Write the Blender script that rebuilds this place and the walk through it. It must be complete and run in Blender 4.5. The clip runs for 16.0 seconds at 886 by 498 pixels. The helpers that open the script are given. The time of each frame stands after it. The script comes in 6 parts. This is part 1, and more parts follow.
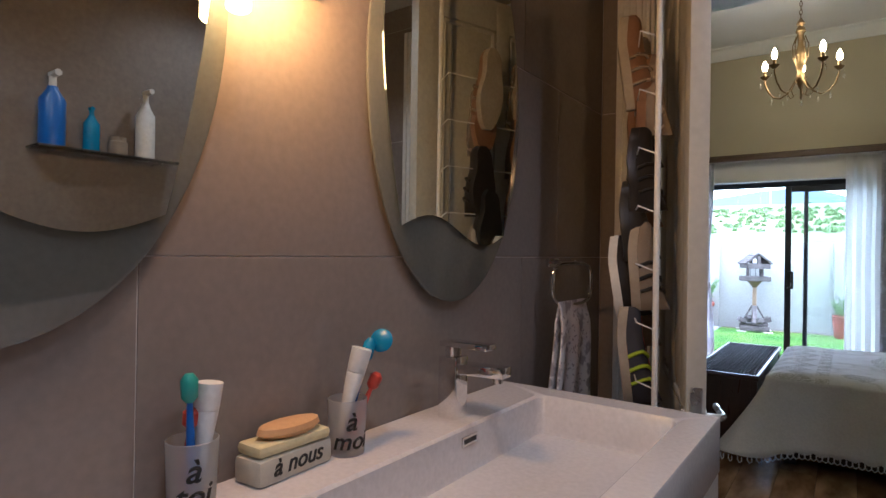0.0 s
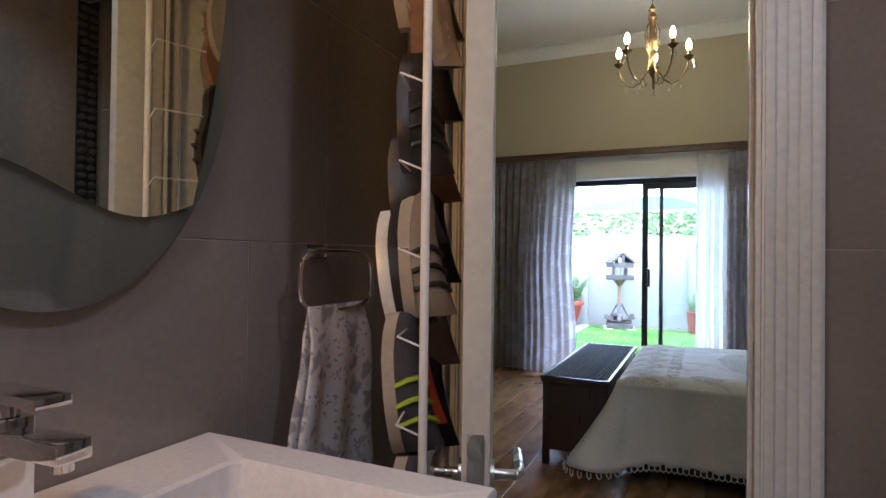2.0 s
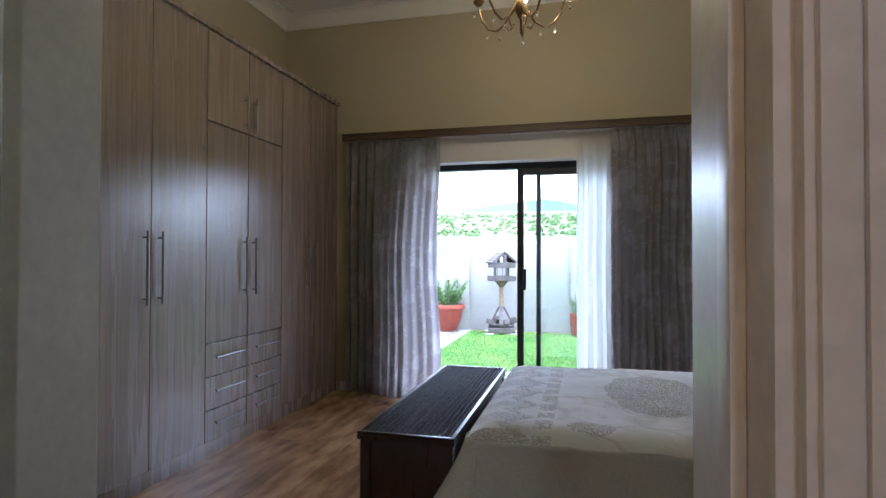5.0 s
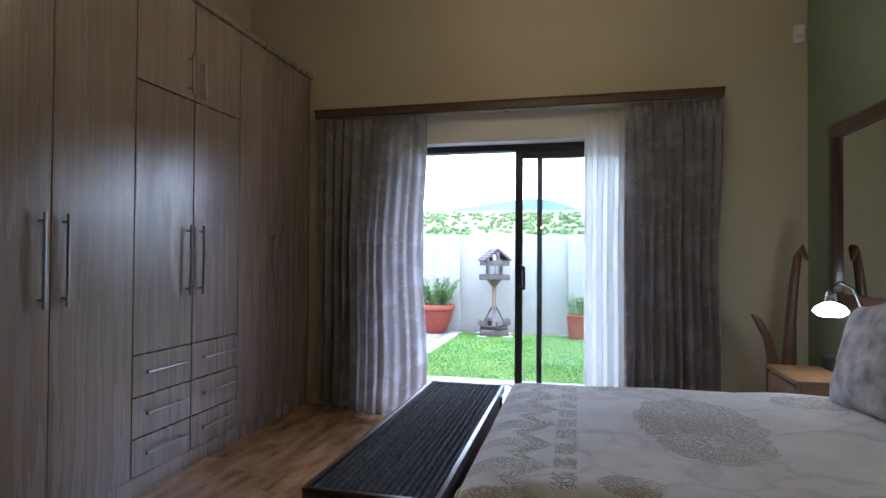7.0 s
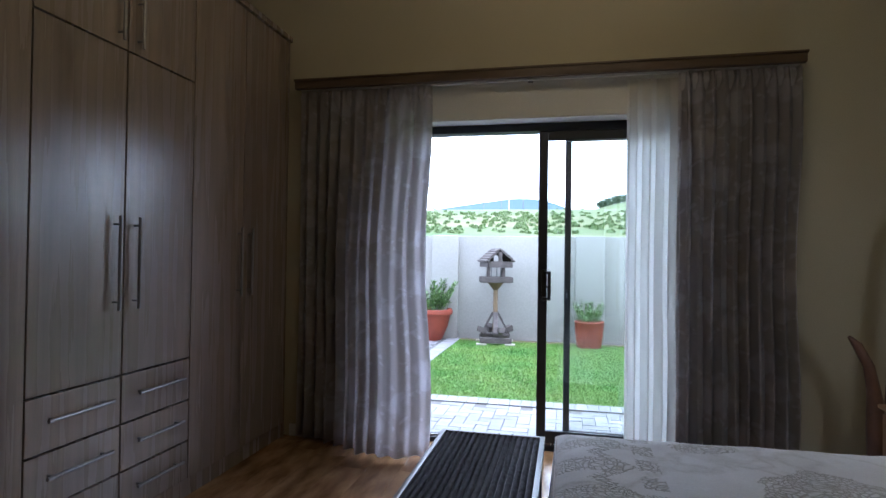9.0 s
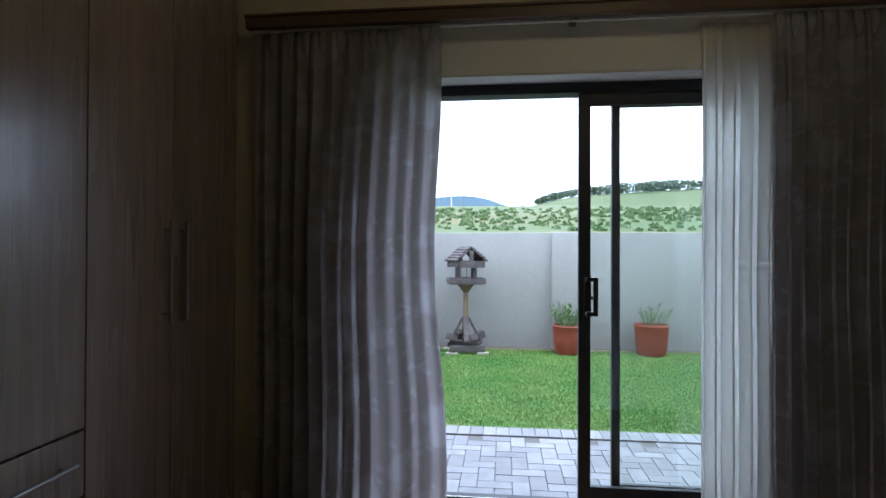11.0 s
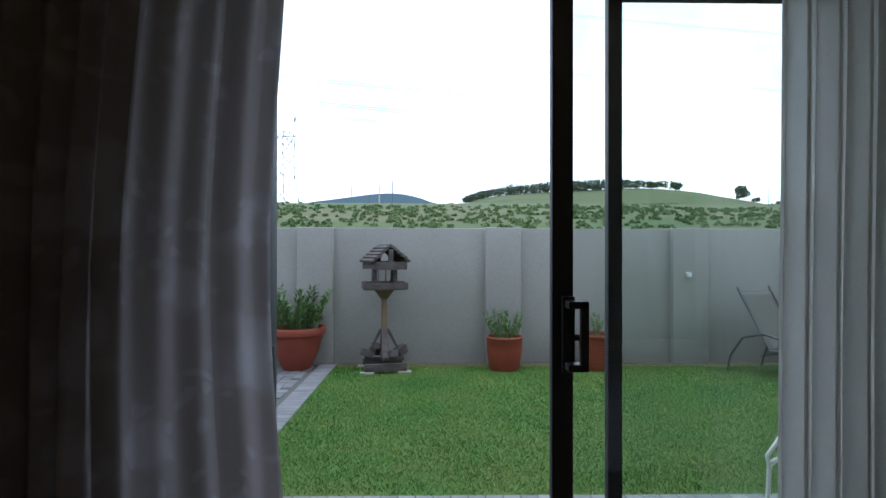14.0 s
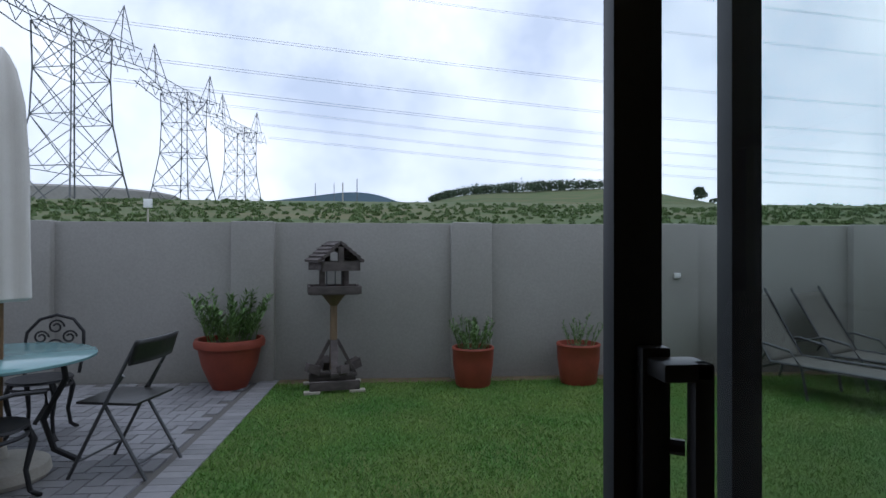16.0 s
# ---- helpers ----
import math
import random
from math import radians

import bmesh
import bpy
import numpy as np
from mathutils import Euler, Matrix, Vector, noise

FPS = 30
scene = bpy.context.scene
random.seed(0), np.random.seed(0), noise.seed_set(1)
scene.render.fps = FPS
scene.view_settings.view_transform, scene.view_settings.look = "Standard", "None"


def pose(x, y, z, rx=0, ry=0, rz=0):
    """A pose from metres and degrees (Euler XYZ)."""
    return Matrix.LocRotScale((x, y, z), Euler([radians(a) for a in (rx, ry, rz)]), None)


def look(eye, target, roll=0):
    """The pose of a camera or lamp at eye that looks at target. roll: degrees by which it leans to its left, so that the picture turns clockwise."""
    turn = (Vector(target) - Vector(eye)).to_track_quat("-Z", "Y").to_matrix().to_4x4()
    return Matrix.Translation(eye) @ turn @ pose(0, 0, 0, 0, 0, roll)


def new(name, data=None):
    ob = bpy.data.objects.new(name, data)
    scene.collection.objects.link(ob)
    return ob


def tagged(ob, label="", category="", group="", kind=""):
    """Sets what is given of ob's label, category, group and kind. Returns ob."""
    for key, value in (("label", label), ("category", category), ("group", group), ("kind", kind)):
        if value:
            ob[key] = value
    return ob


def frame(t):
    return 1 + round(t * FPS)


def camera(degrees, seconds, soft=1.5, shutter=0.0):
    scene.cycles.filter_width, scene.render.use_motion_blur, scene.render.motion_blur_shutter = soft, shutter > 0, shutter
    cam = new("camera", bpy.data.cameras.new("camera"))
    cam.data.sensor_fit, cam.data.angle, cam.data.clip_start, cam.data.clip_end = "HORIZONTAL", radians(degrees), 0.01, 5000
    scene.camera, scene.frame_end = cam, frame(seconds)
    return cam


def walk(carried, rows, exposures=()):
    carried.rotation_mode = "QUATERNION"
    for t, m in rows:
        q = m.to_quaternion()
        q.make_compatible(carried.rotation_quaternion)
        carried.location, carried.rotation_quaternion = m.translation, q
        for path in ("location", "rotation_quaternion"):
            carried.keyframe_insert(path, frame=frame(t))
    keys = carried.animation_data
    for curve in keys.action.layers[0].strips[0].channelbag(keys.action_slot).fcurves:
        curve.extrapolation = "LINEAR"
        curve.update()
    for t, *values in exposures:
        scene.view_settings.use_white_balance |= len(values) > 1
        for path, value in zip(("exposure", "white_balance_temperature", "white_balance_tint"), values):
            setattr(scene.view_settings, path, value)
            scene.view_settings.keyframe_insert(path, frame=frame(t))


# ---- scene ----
cam = camera(76.5, 16.0)
PATH = [
    (0, (0.663, 0.183, 1.292), (-0.51, 1.802, 1.301), 0.9),
    (0.5, (0.658, 0.355, 1.27), (-0.48, 2.0, 1.285), 0.8),
    (1, (0.694, 0.518, 1.27), (-0.395, 2.195, 1.281), 0.9),
    (1.5, (0.7, 0.703, 1.25), (-0.292, 2.44, 1.268), 1.0),
    (2, (0.695, 0.874, 1.252), (-0.148, 2.688, 1.276), 0.7),
    (2.5, (0.721, 1.059, 1.25), (0.033, 2.937, 1.277), 0.5),
    (3, (0.748, 1.285, 1.255), (0.135, 3.189, 1.28), 0.4),
    (3.5, (0.753, 1.492, 1.262), (0.2, 3.413, 1.285), 0.2),
    (4, (0.722, 1.712, 1.248), (0.204, 3.643, 1.28), 0.3),
    (4.5, (0.719, 1.918, 1.241), (0.214, 3.853, 1.274), 0.2),
    (7, (0.567, 2.736, 1.201), (0.105, 4.682, 1.231), 0.4),
    (7.5, (0.549, 2.906, 1.217), (0.086, 4.852, 1.243), 0.4),
    (8, (0.462, 3.087, 1.213), (0.018, 5.037, 1.239), 0.5),
    (8.5, (0.348, 3.273, 1.2), (-0.073, 5.228, 1.234), 0.6),
    (9, (0.276, 3.48, 1.225), (-0.152, 5.434, 1.251), 0.8),
    (9.5, (0.131, 3.672, 1.213), (-0.302, 5.624, 1.244), 0.6),
    (10.3, (-0.135, 4.0, 1.225), (-0.49, 5.965, 1.25), 0.4),
    (11, (-0.262, 4.34, 1.25), (-0.477, 6.32, 1.268), 0.2),
    (12, (-0.212, 4.785, 1.285), (-0.362, 6.779, 1.296), 0.0),
    (12.5, (-0.21, 4.967, 1.307), (-0.299, 6.965, 1.319), 0.1),
    (13, (-0.235, 5.184, 1.303), (-0.289, 7.183, 1.313), 0.1),
    (13.5, (-0.258, 5.411, 1.281), (-0.27, 7.411, 1.291), 0.0),
    (14, (-0.222, 5.625, 1.268), (-0.187, 7.625, 1.279), 0.1),
    (14.5, (-0.195, 5.856, 1.262), (-0.127, 7.855, 1.273), 0.2),
    (15, (-0.213, 6.086, 1.268), (-0.107, 8.083, 1.278), 0.1),
    (15.5, (-0.184, 6.315, 1.255), (-0.045, 8.31, 1.265), 0.2),
    (16, (-0.143, 6.521, 1.256), (0.014, 8.514, 1.265), 0.1),
]
# the exposure falls as the bright garden comes nearer
EXPOSURES = [(0, 2.92, 5000, 11), (2, 3.2, 4950, 10), (3, 3.25, 4950, 10), (4.5, 3.02, 5150, 13), (7, 2.6, 5250, 15), (8, 2.4, 5300, 15), (9, 2.0, 5350, 14), (9.6, 1.8, 5400, 13), (12, 1.05, 5500, 9), (13, 0.65, 5600, 8), (14, 0.12, 5650, 7), (15, -0.42, 5750, 9), (16, -0.8, 5800, 11)]
walk(cam, [(t, look(eye, target, roll)) for t, eye, target, roll in PATH], EXPOSURES)

# ---------------- world and large lights ----------------
world = bpy.data.worlds.new("overcast_sky")
scene.world = world
world.use_nodes = True
wn, wl = world.node_tree.nodes, world.node_tree.links
wn.clear()
w_out = wn.new("ShaderNodeOutputWorld")
w_bg = wn.new("ShaderNodeBackground")
w_sky = wn.new("ShaderNodeTexSky")
w_sky.sky_type = "NISHITA"
w_sky.sun_disc = False
w_sky.sun_elevation = radians(48)
w_sky.sun_rotation = radians(20)
w_noise = wn.new("ShaderNodeTexNoise")
w_noise.inputs["Scale"].default_value = 3.2
w_noise.inputs["Detail"].default_value = 6
w_noise.inputs["Roughness"].default_value = 0.55
w_ramp = wn.new("ShaderNodeValToRGB")
w_ramp.color_ramp.elements[0].position = 0.36
w_ramp.color_ramp.elements[0].color = (7.5, 8.4, 10.0, 1)
w_ramp.color_ramp.elements[1].position = 0.66
w_ramp.color_ramp.elements[1].color = (14.0, 14.4, 15.0, 1)
w_mix = wn.new("ShaderNodeMix")
w_mix.data_type = "RGBA"
w_mix.inputs["Factor"].default_value = 0.9
wl.new(w_noise.outputs["Fac"], w_ramp.inputs["Fac"])
wl.new(w_sky.outputs["Color"], w_mix.inputs["A"])
wl.new(w_ramp.outputs["Color"], w_mix.inputs["B"])
wl.new(w_mix.outputs["Result"], w_bg.inputs["Color"])
w_bg.inputs["Strength"].default_value = 0.15
wl.new(w_bg.outputs["Background"], w_out.inputs["Surface"])


def lamp(name, kind, m, energy, color, size=0.05, spot=None):
    d = bpy.data.lights.new(name, kind)
    d.energy, d.color = energy, color
    if kind == "SUN":
        d.angle = size
    else:
        d.shadow_soft_size = size
    if spot:
        d.spot_size, d.spot_blend = radians(spot), 0.6
    ob = new(name, d)
    ob.matrix_world = m
    return ob


lamp("sun", "SUN", look((3, 9, 14), (0, 10, 0)), 0.7, (1, 0.96, 0.9), radians(25))
CHX, CHY = 0.343, 5.2
DOWNLIGHTS = [(0.35, 0.55), (0.95, 1.6), (0.95, 0.2), (0.35, -0.8)]
for dx, dy in DOWNLIGHTS:
    lamp("downlight_glow", "SPOT", pose(dx, dy, 2.56), 2.1, (1, 0.91, 0.84), 0.035, 130)
lamp("wall_lamp_glow", "POINT", pose(-0.085, 0.79, 1.78), 1.5, (1, 0.45, 0.12), 0.03)
lamp("bedside_glow", "SPOT", pose(1.82, 5.96, 0.90), 0.2, (1, 0.93, 0.8), 0.03, 140)

# ---------------- materials ----------------
def mat(name, base, rough=0.6, metal=0.0, second=None, scale=6.0, amount=0.5, bump=0.15, fine=90.0, stretch=(1, 1, 1), spec=0.5, vary=0.0, shape="noise", bump_dist=0.004, sheen=0.0):
    """Two colours mixed by broad and fine noise, with fine relief and an optional change from piece to piece."""
    m = bpy.data.materials.new(name)
    m.use_nodes = True
    n, l = m.node_tree.nodes, m.node_tree.links
    b = n["Principled BSDF"]
    b.inputs["Metallic"].default_value = metal
    b.inputs["Specular IOR Level"].default_value = spec
    b.inputs["Sheen Weight"].default_value = sheen
    second = second or tuple(c * 0.78 for c in base)
    tc = n.new("ShaderNodeTexCoord")
    mp = n.new("ShaderNodeMapping")
    mp.inputs["Scale"].default_value = stretch
    l.new(tc.outputs["Object"], mp.inputs["Vector"])
    info = n.new("ShaderNodeObjectInfo")
    if vary:
        comb = n.new("ShaderNodeCombineXYZ")
        mul = n.new("ShaderNodeMath")
        mul.operation = "MULTIPLY"
        mul.inputs[1].default_value = 37.0
        l.new(info.outputs["Random"], mul.inputs[0])
        for k in "XYZ":
            l.new(mul.outputs[0], comb.inputs[k])
        l.new(comb.outputs[0], mp.inputs["Location"])
    if shape == "noise":
        t1 = n.new("ShaderNodeTexNoise")
        t1.inputs["Detail"].default_value = 5
        out1 = t1.outputs["Fac"]
    elif shape == "voronoi":
        t1 = n.new("ShaderNodeTexVoronoi")
        out1 = t1.outputs["Distance"]
    else:
        t1 = n.new("ShaderNodeTexWave")
        t1.inputs["Distortion"].default_value = 6
        t1.inputs["Detail"].default_value = 3
        out1 = t1.outputs["Fac"]
    t1.inputs["Scale"].default_value = scale
    t2 = n.new("ShaderNodeTexNoise")
    t2.inputs["Scale"].default_value = fine
    t2.inputs["Detail"].default_value = 3
    l.new(mp.outputs[0], t1.inputs["Vector"])
    l.new(mp.outputs[0], t2.inputs["Vector"])
    ramp = n.new("ShaderNodeMapRange")
    ramp.inputs["From Min"].default_value = 0.3
    ramp.inputs["From Max"].default_value = 0.7
    ramp.inputs["To Max"].default_value = amount
    l.new(out1, ramp.inputs["Value"])
    mix = n.new("ShaderNodeMix")
    mix.data_type = "RGBA"
    mix.inputs["A"].default_value = (*base, 1)
    mix.inputs["B"].default_value = (*second, 1)
    l.new(ramp.outputs[0], mix.inputs["Factor"])
    mix2 = n.new("ShaderNodeMix")
    mix2.data_type, mix2.blend_type = "RGBA", "MULTIPLY"
    mix2.inputs["Factor"].default_value = 0.25
    l.new(mix.outputs["Result"], mix2.inputs["A"])
    l.new(t2.outputs["Fac"], mix2.inputs["B"])
    hsv = n.new("ShaderNodeHueSaturation")
    hsv.inputs["Value"].default_value = 1.12
    l.new(mix2.outputs["Result"], hsv.inputs["Color"])
    if vary:
        mr = n.new("ShaderNodeMapRange")
        mr.inputs["To Min"].default_value = 1.12 - vary
        mr.inputs["To Max"].default_value = 1.12 + vary
        l.new(info.outputs["Random"], mr.inputs["Value"])
        l.new(mr.outputs[0], hsv.inputs["Value"])
    l.new(hsv.outputs["Color"], b.inputs["Base Color"])
    rr = n.new("ShaderNodeMapRange")
    rr.inputs["To Min"].default_value = max(rough - min(0.08, rough * 0.4), 0.0)
    rr.inputs["To Max"].default_value = min(rough + min(0.08, rough * 0.4), 1)
    l.new(t1.outputs[0] if shape != "noise" else out1, rr.inputs["Value"])
    l.new(rr.outputs[0], b.inputs["Roughness"])
    if bump:
        bp = n.new("ShaderNodeBump")
        bp.inputs["Strength"].default_value = bump
        bp.inputs["Distance"].default_value = bump_dist
        l.new(t2.outputs["Fac"], bp.inputs["Height"])
        l.new(bp.outputs[0], b.inputs["Normal"])
    return m


def glow(name, color, strength):
    m = bpy.data.materials.new(name)
    m.use_nodes = True
    b = m.node_tree.nodes["Principled BSDF"]
    b.inputs["Base Color"].default_value = (0.8, 0.8, 0.78, 1)
    b.inputs["Emission Color"].default_value = (*color, 1)
    b.inputs["Emission Strength"].default_value = strength
    return m


def glass(name, color, rough=0.0):
    m = bpy.data.materials.new(name)
    m.use_nodes = True
    b = m.node_tree.nodes["Principled BSDF"]
    b.inputs["Base Color"].default_value = (*color, 1)
    b.inputs["Transmission Weight"].default_value = 1
    b.inputs["Roughness"].default_value = rough
    b.inputs["IOR"].default_value = 1.45
    return m


def weave_flowers(m, flower, field, size=5.0, flatten=(1, 0.3, 1)):
    """Large woven blossoms with smaller leaves between them."""
    n, l = m.node_tree.nodes, m.node_tree.links
    tc = n.new("ShaderNodeTexCoord")
    flat = n.new("ShaderNodeMapping")
    flat.inputs["Scale"].default_value = flatten
    l.new(tc.outputs["Object"], flat.inputs["Vector"])
    warp = n.new("ShaderNodeTexNoise")
    warp.inputs["Scale"].default_value = size * 1.9
    warp.inputs["Detail"].default_value = 1
    l.new(flat.outputs[0], warp.inputs["Vector"])
    bent = n.new("ShaderNodeMix")
    bent.data_type, bent.blend_type = "RGBA", "LINEAR_LIGHT"
    bent.inputs["Factor"].default_value = 0.5 / size
    l.new(flat.outputs[0], bent.inputs["A"])
    l.new(warp.outputs["Color"], bent.inputs["B"])
    masks = []
    for scale, edge in ((size, 0.4), (size * 2.7, 0.3)):
        v = n.new("ShaderNodeTexVoronoi")
        v.inputs["Scale"].default_value = scale
        l.new(bent.outputs["Result"], v.inputs["Vector"])
        r = n.new("ShaderNodeMapRange")
        r.inputs["From Min"].default_value, r.inputs["From Max"].default_value = edge + 0.04, edge - 0.1
        l.new(v.outputs["Distance"], r.inputs["Value"])
        masks.append(r)
    top = n.new("ShaderNodeMath")
    top.operation = "MAXIMUM"
    l.new(masks[0].outputs[0], top.inputs[0])
    l.new(masks[1].outputs[0], top.inputs[1])
    mix = n.new("ShaderNodeMix")
    mix.data_type = "RGBA"
    mix.inputs["A"].default_value, mix.inputs["B"].default_value = (*field, 1), (*flower, 1)
    l.new(top.outputs[0], mix.inputs["Factor"])
    l.new(mix.outputs["Result"], m.node_tree.nodes["Principled BSDF"].inputs["Base Color"])
    return m


def cloth(name, base, second, through_share, scale=14.0, floral=True, clear=0.0):
    """Woven cloth that lets part of the daylight through, with a woven flower pattern."""
    m = mat(name, base, 0.85, 0, second, scale, 0.8 if floral else 0.3, 0.3, 500, sheen=0.2, shape="noise")
    n, l = m.node_tree.nodes, m.node_tree.links
    b = n["Principled BSDF"]
    if floral:
        weave_flowers(m, base, second)
    tr = n.new("ShaderNodeBsdfTranslucent")
    l.new(b.inputs["Base Color"].links[0].from_socket, tr.inputs["Color"])
    mx = n.new("ShaderNodeMixShader")
    mx.inputs["Fac"].default_value = through_share
    l.new(b.outputs[0], mx.inputs[1])
    l.new(tr.outputs[0], mx.inputs[2])
    last = mx
    if clear:
        tp = n.new("ShaderNodeBsdfTransparent")
        mx2 = n.new("ShaderNodeMixShader")
        mx2.inputs["Fac"].default_value = clear
        l.new(mx.outputs[0], mx2.inputs[1])
        l.new(tp.outputs[0], mx2.inputs[2])
        last = mx2
    l.new(last.outputs[0], n["Material Output"].inputs["Surface"])
    return m


M_TILE = mat("taupe_tile", (0.25, 0.215, 0.19), 0.13, 0, (0.21, 0.18, 0.16), 3, 0.6, 0.015, 60, vary=0.03)
M_GROUT = mat("pale_grout", (0.55, 0.51, 0.47), 0.8)
M_CREAM = mat("cream_wall_paint", (0.47, 0.42, 0.3), 0.8, 0, (0.435, 0.385, 0.275), 2.5, 0.5, 0.12, 160)
M_GREEN = mat("sage_wall_paint", (0.2, 0.25, 0.17), 0.8, 0, (0.18, 0.22, 0.15), 2.5, 0.5, 0.12, 160)
M_WHITEWALL = mat("white_wall_paint", (0.72, 0.71, 0.68), 0.8, 0, (0.66, 0.65, 0.62), 2.5, 0.5, 0.1, 160)
M_CEIL = mat("white_ceiling_paint", (0.74, 0.73, 0.7), 0.9, 0, (0.7, 0.69, 0.66), 2, 0.4, 0.06, 120)
M_TRIM = mat("white_gloss_paint", (0.74, 0.735, 0.71), 0.36, 0, (0.69, 0.68, 0.64), 4, 0.5, 0.03, 50)
M_DOORPAINT = mat("pale_door_paint", (0.52, 0.52, 0.48), 0.5, 0, (0.47, 0.47, 0.43), 3, 0.5, 0.03, 50)
M_PLANK = mat("laminate_oak", (0.46, 0.27, 0.135), 0.22, 0, (0.17, 0.085, 0.035), 4.0, 1.0, 0.06, 70, (3.0, 0.9, 1), vary=0.16)
M_GAP = mat("dark_gap", (0.05, 0.035, 0.02), 0.9)
M_DARKFLOOR = mat("bath_floor_tile", (0.17, 0.15, 0.135), 0.35)
M_WARD = mat("ash_melamine", (0.31, 0.245, 0.195), 0.27, 0, (0.17, 0.125, 0.095), 2.2, 0.9, 0.06, 60, (9, 9, 0.35), vary=0.06, spec=0.75)
M_STEEL = mat("brushed_steel", (0.6, 0.59, 0.57), 0.28, 1, None, 20, 0.3, 0.05, 200)
M_SATIN = mat("dark_satin_steel", (0.3, 0.29, 0.28), 0.42, 0.9, None, 20, 0.3, 0.05, 200)
M_CHROME = mat("chrome", (0.8, 0.8, 0.8), 0.06, 1, None, 5, 0.1, 0)
M_CERAMIC = mat("white_ceramic", (0.64, 0.615, 0.615), 0.12, 0, (0.61, 0.585, 0.585), 3, 0.4, 0)
M_MIRROR = mat("mirror_silver", (0.73, 0.78, 0.74), 0.01, 1, (0.72, 0.77, 0.73), 2, 0.3, 0)
M_TINTGLASS = mat("tinted_glass_plate", (0.13, 0.135, 0.12), 0.06, 0, (0.12, 0.125, 0.11), 2, 0.3, 0, spec=0.8)
M_BRONZE = mat("aged_bronze", (0.22, 0.15, 0.07), 0.35, 0.9, (0.12, 0.08, 0.04), 30, 0.7, 0.1, 120)
M_BULB = glow("warm_bulb", (1, 0.74, 0.36), 22)
M_TUBE = glow("warm_tube", (1, 0.6, 0.2), 5)
M_SPOT = glow("downlight_bulb", (1, 0.9, 0.75), 5)
M_BEDBULB = glow("bedside_bulb", (1, 0.97, 0.88), 5)
M_CRYSTAL = glass("crystal", (0.95, 0.95, 0.92))
M_PANE = glass("window_glass", (0.93, 0.97, 0.95))
M_ALU = mat("black_aluminium", (0.022, 0.025, 0.032), 0.55, 0.0, (0.014, 0.015, 0.02), 8, 0.5, 0.05, 200)
M_CURTAIN = cloth("taupe_damask", (0.7, 0.68, 0.7), (0.58, 0.55, 0.55), 0.76, 9)
M_SHEER = cloth("white_voile", (0.93, 0.92, 0.9), (0.87, 0.86, 0.84), 0.75, 40, False, 0.16)
M_RAIL = mat("walnut_rail", (0.1, 0.062, 0.036), 0.5, 0, (0.065, 0.04, 0.022), 5, 0.7, 0.1, 90, (1, 8, 8))
M_CHEST = mat("dark_stained_wood", (0.06, 0.03, 0.022), 0.3, 0, (0.035, 0.018, 0.013), 5, 0.8, 0.1, 90, (8, 1, 1))
M_SLAT = mat("dark_slat_weave", (0.025, 0.022, 0.025), 0.8, 0, (0.1, 0.098, 0.11), 70, 0.7, 0.5, 160, (1, 0.6, 1), vary=0.12, spec=0.12)


